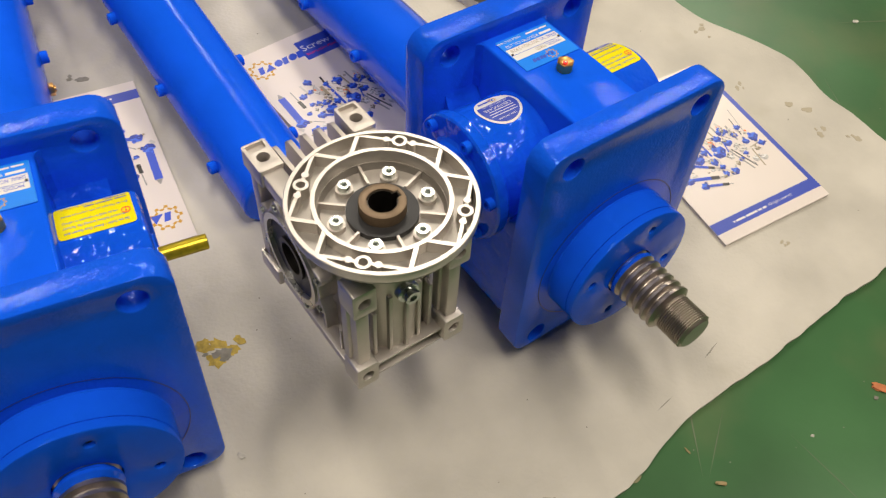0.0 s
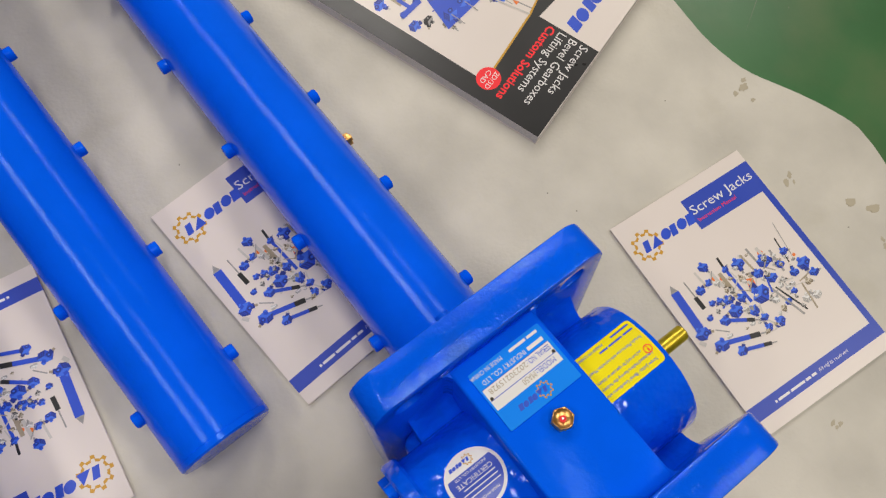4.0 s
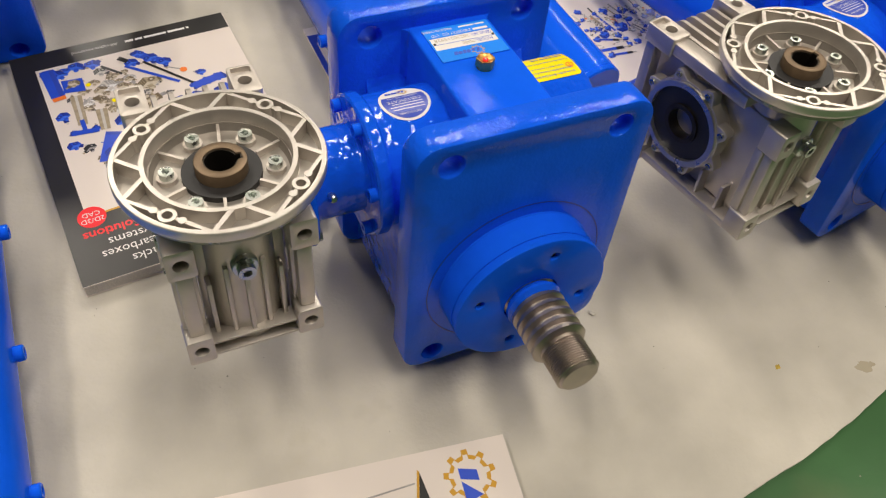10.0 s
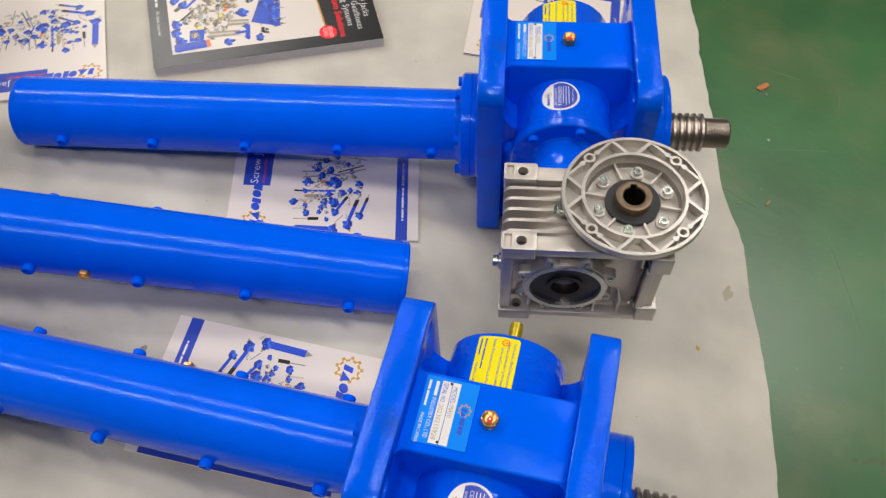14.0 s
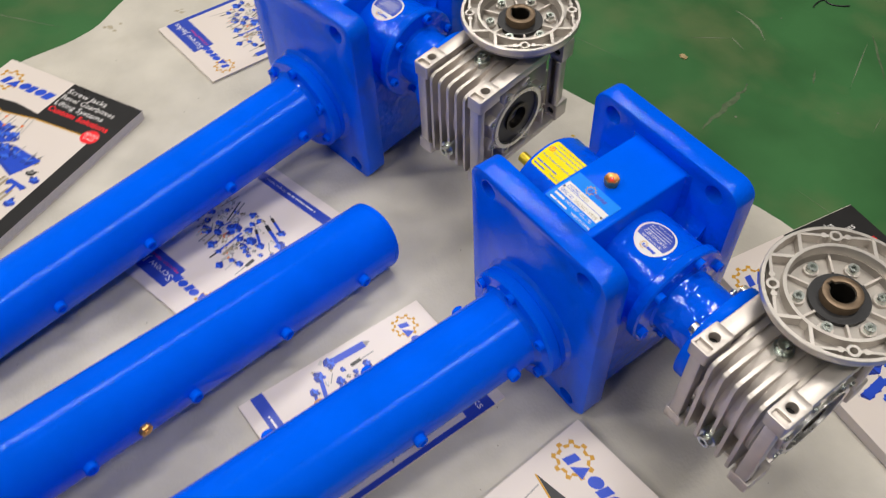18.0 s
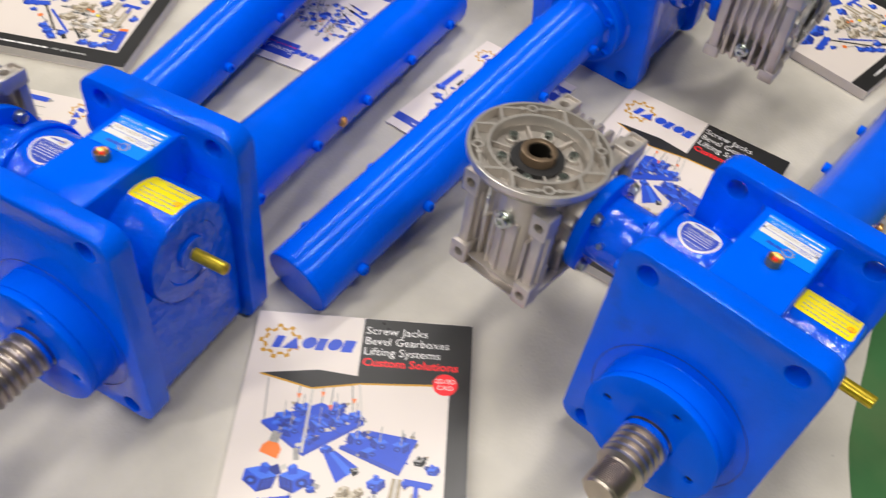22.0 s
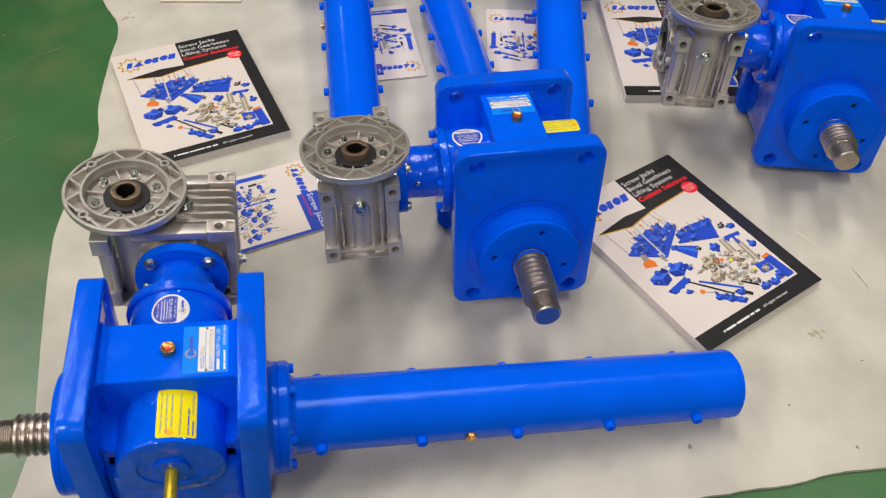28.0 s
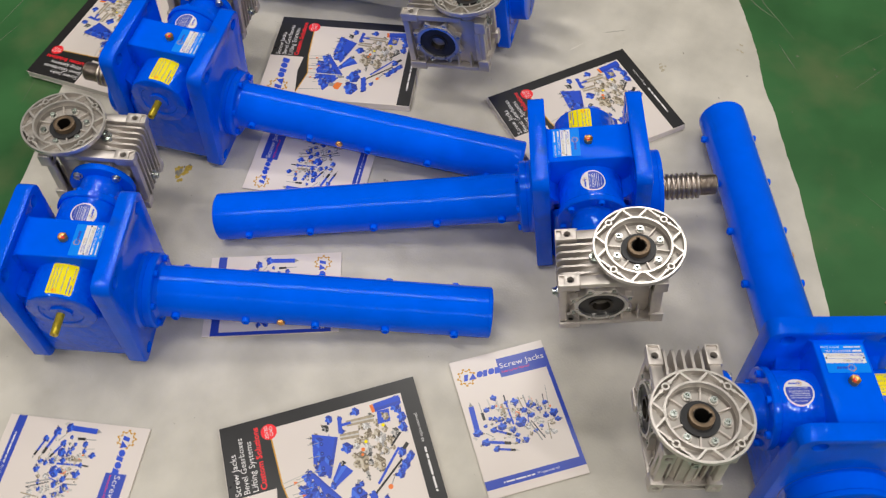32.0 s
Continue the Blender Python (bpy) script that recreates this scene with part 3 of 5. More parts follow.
    lathe(bm, [(0.034, 0), (0.034, 0.0060), (0.0445, 0.0060), (0.0455, 0.0052), (0.0455, 0.0032), (0.0425, 0.0030), (0.0425, 0)], "y", (0, 0, 0), 18)
    me = finish("tube_bolt", bm, BLUE)
    for x in (-0.1360, -0.2387, -0.3415, -0.4457, -0.5487):
        for s in (0, 180):
            shared("tube_bolt", me, T, pose(x, 0, 0, 0, 0, s))
    bm = bmesh.new()
    rod(bm, "z", (0, 0, 0), 0.0040, 0.0370, 0.0402, 16)
    cutout(bm, circle(0, 0, 0.0062, 6), [], 0.0385, 0.0430, None, 0.0005)
    rod(bm, "z", (0, 0, 0), 0.0030, 0.0430, 0.0445, 12)
    part("grease_plug", bm, BRASS, T, "small brass plug", pose(-0.2905, 0, 0, -90, 0, 0))
    bm = bmesh.new()
    socket_bolt(bm, 0.0052, 0.0055)
    me = finish("flange_bolt", bm, BLUE)
    for k in range(6):
        a = radians(60 * k + 30)
        shared("flange_bolt", me, T, pose(-0.1055, 0.0485 * math.cos(a), 0.0485 * math.sin(a), 0, -90, 0))
    # input side: cover, coupling tube, flange
    bm = bmesh.new()
    lathe(bm, [(-0.0835, 0), (-0.0835, 0.0500), (-0.0855, 0.0515), (-0.0930, 0.0515), (-0.0945, 0.0500), (-0.0945, 0.034), (-0.0965, 0.0315), (-0.1355, 0.0315), (-0.1355, 0)], "y", (0, 0, WZ), 56)
    A = part("shaft_coupling", bm, BLUE_WET, J)
    bm = bmesh.new()
    cutout(bm, circle(0, WZ, 0.0475, 56), [circle(0, WZ, 0.018, 24)], -0.1460, -0.1355, FACE_Y, 0.001)
    part("coupling_flange", bm, BLUE, A)
    bm = bmesh.new()
    socket_bolt(bm, 0.0048, 0.0055)
    me = finish("cover_bolt", bm, BLUE)
    bm = bmesh.new()
    hex_bolt(bm, 0.0056, 0.0055)
    mh = finish("hexagon_bolt", bm, ZINC)
    for k in range(6):
        a = radians(60 * k + 15)
        shared("cover_bolt", me, A, pose(0.0440 * math.cos(a), -0.0945, WZ + 0.0440 * math.sin(a), 90, 0, 0))
    for k in range(4):
        a = radians(90 * k + 45)
        shared("hexagon_bolt", mh, A, pose(0.0402 * math.cos(a), -0.1353, WZ + 0.0402 * math.sin(a), -90, 0, 0), "zinc plated bolt")
    bm = bmesh.new()
    lathe(bm, [(0, 0), (0, 0.0028), (0.0060, 0.0028), (0.0070, 0.0018), (0.0070, 0)], "z", (0, 0, 0), 12)
    part("grease_nipple", bm, ZINC, A, "", pose(0.0300, -0.122, WZ + 0.008, 0, 75, 0))
    # vent plug on top
    bm = bmesh.new()
    cutout(bm, circle(0, 0, 0.0068, 6), [circle(0, 0, 0.0054, 24)], 0.0012, 0.0076, None, 0.0005)
    lathe(bm, [(0.0072, 0.0055), (0.0062, 0.0040), (0.0057, 0.0022), (0.0056, 0)], "z", (0, 0, 0), 24)
    rod(bm, "z", (0, 0, 0), 0.0058, 0, 0.0014, 20)
    V = part("vent_plug", bm, BRASS, J, "brass hexagon vent plug with a dished top", pose(0, 0, 0.1265, 0, 0, 10))
    part("vent_ring", made(ring, "z", (0, 0, 0), 0.0009, 0.0019, 0.0050, 0.0066, 16), RED, V)
    part("vent_core", made(lathe, [(0.0055, 0), (0.0055, 0.0009), (0.0072, 0.0007), (0.0075, 0)], "z", (0, 0, 0), 12), CHROME, V)
    # indicator pin on the far end of the input shaft
    bm = bmesh.new()
    lathe(bm, [(0.081, 0), (0.081, 0.0056), (0.1150, 0.0056), (0.1157, 0.0050), (0.1157, 0.0022), (0.112, 0.0020), (0.112, 0)], "y", (0, 0, WZ), 20)
    part("shaft_end", bm, GOLD, J, "yellow coated shaft end")
    nameplate(J)
    stickers(J)
    R = part("gear_reducer", made(reducer_core), ALU, J, "cast aluminium worm gear reducer with finned body")
    reducer_parts(R)
    return J


def reducer_core(bm):
    rod(bm, "y", (0, 0, WZ), 0.051, CV - 0.0275, CV + 0.0275, 48)
    rod(bm, "y", (0, 0, WZ), 0.036, CV - 0.0345, CV + 0.0345, 48)
    rod(bm, "z", (CU, CV, 0), 0.0265, 0.004, 0.103, 36)
    ring(bm, "z", (CU, CV, 0), 0.0152, 0.0265, 0.103, 0.122, 36)
    box(bm, -0.015, 0.066, CV - 0.0285, CV + 0.0285, 0.010, 0.1035, 0.004)


def reducer_parts(R):
    # ribs, rails and feet
    for k in range(5):
        v = CV + (k - 2) * 0.0112
        bm = bmesh.new()
        cutout(bm, rounded(-0.057, 0.012, 0.006, 0.117, 0.008, 3), [], v - 0.0016, v + 0.0016, FACE_Y)
        part("cooling_fin", bm, ALU, R)
    for s in (-1, 1):
        v = CV + s * 0.036
        bm = bmesh.new()
        box(bm, 0.066, 0.0815, v - 0.0050, v + 0.0050, 0.0292, 0.0908, 0.0016)
        box(bm, 0.066, 0.0740, v - 0.0075, v + 0.0075, 0.0292, 0.0908, 0.0016)
        part("front_rail", bm, ALU, R)
        for w in (0.1020, 0.0180):
            bm = bmesh.new()
            cutout(bm, rounded(v - 0.0085, v + 0.0085, w - 0.0115, w + 0.0115, 0.002, 3), [circle(v, w, 0.0046, 18)], 0.068, 0.0855, FACE_X, 0.0007)
            L = part("front_foot", bm, ALU, R)
            # black rod painting the shade inside the lug
            part("lug_hole_shade", made(rod, "x", (0, v, w), 0.0045, 0.070, 0.0745, 16), SHADE_BLACK, L)
        bm = bmesh.new()
        box(bm, -0.0290, 0.046, v - 0.0075, v + 0.0075, 0.110, 0.1205, 0.0016)
        part("side_rail", bm, ALU, R)
        bm = bmesh.new()
        box(bm, -0.0570, -0.0470, v - 0.0055, v + 0.0055, 0.0155, 0.1085, 0.0012)
        box(bm, -0.0290, 0.0690, v - 0.0055, v + 0.0055, 0.0030, 0.0105, 0.0012)
        part("side_frame", bm, ALU, R)
        for x in (-0.030, 0.030, 0.052):
            bm = bmesh.new()
            box(bm, x - 0.0013, x + 0.0013, CV + s * 0.027 if s > 0 else CV - 0.038, CV + 0.038 if s > 0 else CV - 0.027, 0.008, 0.034, 0.0004)
            part("side_rib", bm, ALU, R)
        for z0, z1 in ((0.108, 0.1230), (0.0010, 0.016)):
            bm = bmesh.new()
            cutout(bm, rounded(-0.0575, -0.0285, v - 0.0090, v + 0.0090, 0.002, 3), [circle(-0.041, v, 0.0046, 18), rounded(-0.0555, -0.0490, v - 0.0065, v + 0.0065, 0.001, 2)], z0, z1, None, 0.0005)
            box(bm, -0.0560, -0.0485, v - 0.0070, v + 0.0070, z0 + 0.001, z1 - 0.0035)
            L = part("side_foot", bm, ALU, R)
            # black rod, the lug's inner shade as colour
            part("lug_hole_shade", made(rod, "z", (-0.041, v, 0), 0.0045, z0 + 0.002, z0 + 0.006, 16), SHADE_BLACK, L)
        # bearing cover with its lobes, seal and bore
        lobes = []
        for i in range(96):
            a = math.tau * i / 96
            r = 0.0375 + 0.0080 * max(0.0, math.cos(8 * (a - math.pi / 8))) ** 1.3
            lobes.append((r * math.cos(a), WZ + r * math.sin(a)))
        y0, y1 = (CV + 0.034, CV + 0.0435) if s > 0 else (CV - 0.0435, CV - 0.034)
        bm = bmesh.new()
        cutout(bm, lobes, [circle(0, WZ, 0.0315, 48)], y0, y1, FACE_Y, 0.0008)
        C = part("bearing_cover", bm, ALU, R)
        out = CV + s * 0.0455
        ring_at = lambda r0, r1, a, b: made(ring, "y", (0, 0, WZ), r0, r1, min(CV + s * a, CV + s * b), max(CV + s * a, CV + s * b), 48)
        part("bearing_rim", ring_at(0.0312, 0.0358, 0.036, 0.0460), CHROME, C, "bright steel ring")
        part("shaft_seal", ring_at(0.0165, 0.0312, 0.030, 0.0425), BLACK, C, "black rubber seal")
        # bore wall coloured dark for the shade inside
        part("output_bore", ring_at(0.0125, 0.0165, 0.0, 0.0445), DARK_STEEL_AND_SHADE, C)
        # added black plug, stands for the shade deep in the bore
        part("bore_shade_plug", made(rod, "y", (0, 0, WZ), 0.0126, CV - 0.002 if s > 0 else CV - 0.012, CV + 0.012 if s > 0 else CV + 0.002, 24), SHADE_BLACK, C)
        bm = bmesh.new()
        socket_bolt(bm, 0.0026, 0.002)
        me = finish("cover_screw", bm, ZINC)
        for k in range(8):
            a = math.pi / 8 + math.tau * k / 8
            shared("cover_screw", me, C, pose(0.0405 * math.cos(a), CV + s * 0.0435, WZ + 0.0405 * math.sin(a), -90 * s, 0, 0))
    bm = bmesh.new()
    box(bm, 0.0690, 0.0815, CV - 0.031, CV + 0.031, 0.0045, 0.0065, 0.0006)
    box(bm, 0.0690, 0.0815, CV - 0.031, CV + 0.031, 0.0165, 0.0185, 0.0006)
    box(bm, 0.0690, 0.0735, CV - 0.031, CV + 0.031, 0.0060, 0.0170)
    part("cross_rail", bm, ALU, R)
    part("floor_plate", made(box, -0.046, 0.070, CV - 0.031, CV + 0.031, 0.0045, 0.0085, 0.0008), ALU, R)
    bm = bmesh.new()
    for dv, h in ((-0.0225, 0.052), (-0.0115, 0.066), (0.0, 0.055), (0.0115, 0.066), (0.0225, 0.052)):
        box(bm, 0.060, 0.0795 - abs(dv) * 0.25, CV + dv - 0.0015, CV + dv + 0.0015, 0.014, 0.014 + h, 0.0006)
    part("front_ribs", bm, ALU, R)
    # oil plugs
    for at, rx, ry in (((0.0770, CV, 0.081), 0, 90), ((-0.056, CV, 0.030), 0, -90), ((-0.006, CV, 0.1165), 0, 0)):
        bm = bmesh.new()
        rod(bm, "z", (0, 0, 0), 0.0082, -0.014, 0.0035, 24, 0.0006)
        socket_bolt(bm, 0.0056, 0.0050, Matrix.Translation((0, 0, 0.0035)))
        part("oil_plug", bm, ZINC, R, "", pose(*at, rx, ry, 0))
    # motor flange: rim, inner ring, webs and bolt bosses
    at = Matrix.Translation((CU, CV, 0))
    bm = bmesh.new()
    lathe(bm, [(0.1330, 0.0540), (0.1372, 0.0592), (0.1392, 0.0600), (0.1442, 0.0600), (0.1447, 0.0595), (0.1447, 0.0569), (0.1352, 0.0565), (0.1330, 0.0540)], "z", (CU, CV, 0), 96)
    F = part("motor_flange", bm, ALU_CUT, R, "round machined aluminium flange with open web")
    part("spigot_ring", made(lathe, [(0.1340, 0.0404), (0.1340, 0.0436), (0.1445, 0.0436), (0.1445, 0.0409), (0.1435, 0.0404), (0.1340, 0.0404)], "z", (CU, CV, 0), 80), ALU_CUT, F)
    for q in range(4):
        turn = at @ pose(0, 0, 0, 0, 0, 90 * q + 45)
        for s in (-1, 1):
            bm = bmesh.new()
            box(bm, 0.0330, 0.0503, s * 0.0275 - 0.0014, s * 0.0275 + 0.0014, 0.1345, 0.1443)
            part("web_bar", bm, ALU_CUT, F, "", turn)
        bm = bmesh.new()
        cutout(bm, circle(0.0510, 0, 0.0050, 24), [circle(0.0510, 0, 0.0029, 16)], 0.1345, 0.1446)
        for s in (-1, 1):
            cutout(bm, circle(0.0508, s * 0.0088, 0.0024, 14), [], 0.1345, 0.1444)
            box(bm, 0.0497, 0.0520, 0.0044 if s > 0 else -0.0262, 0.0262 if s > 0 else -0.0044, 0.1345, 0.1441)
        part("bolt_boss", bm, ALU_CUT, F, "", turn)
    bm = bmesh.new()
    slots = []
    for q in range(4):
        arc = [(0.0560 * math.cos(a), 0.0560 * math.sin(a)) for a in (radians(k) for k in range(-16, 17, 4))]
        for side in (-1, 1):
            half = [p for p in arc if p[1] * side > 0.006]
            edge = [(0.0528, y) for y in sorted((p[1] for p in half), reverse=half[0][1] < half[-1][1])]
            slots.append(turned(half + edge, 0, 0, 90 * q + 45))
    cutout(bm, circle(0, 0, 0.0572, 72), [circle(0, 0, 0.0400, 48)] + slots, 0.1332, 0.1354, at)
    # pocket floor between the webs, shade painted in by the darker aluminium
    part("flange_back", bm, ALU_SHADED, F)
    bm = bmesh.new()
    lathe(bm, [(0.116, 0.0152), (0.116, 0.034), (0.124, 0.036), (0.1335, 0.0440), (0.1352, 0.0440), (0.1352, 0.0402), (0.1300, 0.0385), (0.1300, 0.0152), (0.116, 0.0152)], "z", (CU, CV, 0), 64)
    # recessed dish, likewise darkened in colour as if shaded
    part("flange_dish", bm, ALU_SHADED, F)
    for k in range(6):
        a = radians(60 * k + 20)
        c, s = math.cos(a), math.sin(a)
        bm = bmesh.new()
        rod(bm, "z", (CU + 0.0305 * c, CV + 0.0305 * s, 0), 0.0058, 0.1285, 0.1330, 20)
        part("bolt_seat", bm, ALU, F)
        bm = bmesh.new()
        socket_bolt(bm, 0.0042, 0.0042)
        part("socket_bolt", bm, ZINC, F, "", pose(CU + 0.0305 * c, CV + 0.0305 * s, 0.1328))
        bm = bmesh.new()
        box(bm, 0.0235, 0.0405, -0.0009, 0.0009, 0.1290, 0.1345)
        part("dish_rib", bm, ALU, F, "", at @ pose(0, 0, 0, 0, 0, 60 * k + 50))
    bm = bmesh.new()
    ring(bm, "z", (CU, CV, 0), 0.0148, 0.0228, 0.1280, 0.1338, 48)
    part("input_seal", bm, BLACK, F)
    bm = bmesh.new()
    key = [(0.0096 * math.cos(radians(a)), 0.0096 * math.sin(radians(a))) for a in range(105, 436, 10)]
    key = key + [(0.0025, 0.0122), (-0.0025, 0.0122)]
    cutout(bm, circle(0, 0, 0.0150, 48), [key], 0.1050, 0.1420, at, 0.0007)
    part("input_hub", bm, HUB, F, "brown bronze hub with a keyway")
    # thin added sleeve, darkens the bore by colour as shade would
    sleeve = [(0.0090 * math.cos(radians(a)), 0.0090 * math.sin(radians(a))) for a in range(105, 436, 10)]
    bm = bmesh.new()
    cutout(bm, [(x * 1.001, y * 1.001) for x, y in key], [sleeve + [(0.0020, 0.0116), (-0.0020, 0.0116)]], 0.1050, 0.1408, at)
    part("bore", bm, DARK_STEEL_AND_SHADE, F, "bore sleeve with keyway, its shade put into the dark colour")
    # black disc painting the shade at the bottom of the hub
    part("hub_shade_floor", made(rod, "z", (CU, CV, 0), 0.0146, 0.1036, 0.1070, 24), SHADE_BLACK, F)


# x, y, heading, tilt, height, roll, how far the screw stands out, and the round sticker's shift along x and y
PLACES = ((0.4145, -0.3630, 296.35, 5.38, -0.0033, -0.08, 0.004, -0.007, 0.003), (0.0365, -0.4835, 286.63, 5.87, -0.0004, -0.47, 0.003, -0.0015, 0.0), (-0.0740, 0.2025, 117.68, 6.19, 0.0012, 0.73, 0.020, 0.0025, -0.001),
          (0.1313, 0.6280, 28.55, 5.81, 0.0040, -0.24, 0.003, 0.0035, -0.002), (-0.4362, -0.1863, 103.87, 6.09, 0.0033, 0.51, 0.001, -0.001, 0.0))
FIRST = jack()
ALL_JACKS = [FIRST] + [copy_thing(FIRST, lift(*p[:6])) for p in PLACES[1:]]
FIRST.matrix_basis = lift(*PLACES[0][:6])
for one, p in zip(ALL_JACKS, PLACES):
    for child in one.children:
        if child.name.startswith("lifting_screw"):
            child.location.x = p[6]
        elif child.name.startswith("certificate"):
            child.matrix_basis = pose(0, p[8], WZ, 0, math.degrees(p[7] / 0.0475), 0) @ pose(0, 0, -WZ)


# ---- printed matter ----
def flat(name, outline, z, mat, parent, holes=(), label=""):
    return part(name, made(cutout, outline, list(holes), z, z + 4e-5), mat, parent, label, smooth=False)


def rect(x0, x1, y0, y1):
    return [(x0, y0), (x1, y0), (x1, y1), (x0, y1)]


SHADES = {"blue_ink": (BRIGHTINK, DARKINK), "tan_print": (CREAM, BROWN), "grey_print": (PALE, BAND), "pale_grey_print": (WHITE, GREY), "charcoal_print": (GREY, SHADE_BLACK)}


class Picture:
    """A printed cluster of machine parts: flat shapes, one mesh for each ink."""

    def __init__(self, z, seed):
        self.z, self.n, self.inks, self.rng = z, 0, {}, random.Random(seed)

    def add(self, ink, pts):
        bm = self.inks.setdefault(ink.name, (ink, bmesh.new()))[1]
        self.n += 1
        z = self.z + 2.5e-6 * (self.n % 180)
        bm.faces.new([bm.verts.new((x, y, z)) for x, y in pts])

    def strip(self, ink, x0, y0, x1, y1, w, w1=None):
        a = math.atan2(y1 - y0, x1 - x0) + math.pi / 2
        c, s, w1 = math.cos(a) / 2, math.sin(a) / 2, w if w1 is None else w1
        self.add(ink, [(x0 - c * w, y0 - s * w), (x1 - c * w1, y1 - s * w1), (x1 + c * w1, y1 + s * w1), (x0 + c * w, y0 + s * w)])

    def lump(self, ink, x, y, size):
        """A small gear unit: a box of three shaded faces with a shaft, a flange, a cap and a few ribs."""
        light, dark = SHADES.get(ink.name, (PALE, BAND))
        k, d, rng = size * 0.46, self.rng.uniform(-28, 28), self.rng
        side = rng.choice((-1, 1))

        def face(mat, pts):
            self.add(mat, turned([(px * k * side, py * k) for px, py in pts], x, y, d))

        a = rng.choice((-20, 30, 90, 150, 200, 270)) + rng.uniform(-15, 15)
        c, w = math.cos(radians(a)), math.sin(radians(a))
        self.strip(rng.choice((GREY, TAN, PALE)), x, y, x + size * 0.72 * c, y + size * 0.72 * w, size * 0.15)
        self.strip(dark, x, y, x + size * 0.54 * c, y + size * 0.54 * w, size * 0.30)
        face(dark, [(-0.95, 0.25), (-0.15, -0.20), (-0.15, -1.0), (-0.90, -0.55)])
        face(ink, [(-0.15, -0.20), (0.95, 0.20), (0.90, -0.50), (-0.15, -1.0)])
        face(light, [(-0.95, 0.25), (0.10, 0.62), (0.95, 0.20), (-0.15, -0.20)])
        face(dark, [(0.40 + 0.36 * math.cos(q * math.tau / 9), -0.40 + 0.30 * math.sin(q * math.tau / 9)) for q in range(9)])
        face(light, [(0.40 + 0.16 * math.cos(q * math.tau / 7), -0.40 + 0.13 * math.sin(q * math.tau / 7)) for q in range(7)])
        for q in range(3):
            face(ink, [(-0.85 + 0.22 * q, 0.10 - 0.12 * q), (-0.78 + 0.22 * q, 0.06 - 0.12 * q), (-0.78 + 0.22 * q, -0.50 - 0.10 * q), (-0.85 + 0.22 * q, -0.46 - 0.10 * q)])
        face(ink, [(-0.35, 0.20), (0.15, 0.22), (0.20, 0.75), (-0.05, 0.92), (-0.40, 0.72)])
        face(light, [(-0.35, 0.68), (-0.05, 0.92), (0.16, 0.75), (-0.10, 0.60)])

    def actuator(self, x0, y0, x1, y1, w, tip=GREY):
        """A motor body with a rod running out of it."""
        mx, my = x0 + (x1 - x0) * 0.62, y0 + (y1 - y0) * 0.62
        self.strip(INK, x0, y0, mx, my, w)
        self.strip(BAND, mx, my, x0 + (x1 - x0) * 0.85, y0 + (y1 - y0) * 0.85, w * 1.05)
        self.strip(tip, x0 + (x1 - x0) * 0.85, y0 + (y1 - y0) * 0.85, x1, y1, w * 0.35)
        self.lump(INK, x0, y0, w * 3.4)

    def done(self, parent):
        for ink, bm in self.inks.values():
            for f in bm.faces:
                if f.normal.z < 0:
                    f.normal_flip()
            me = bpy.data.meshes.new("picture")
            bm.to_mesh(me)
            bm.free()
            me.materials.append(ink)
            ob = new("picture", me)
            ob.parent = parent
            ob["kind"] = "stuff"


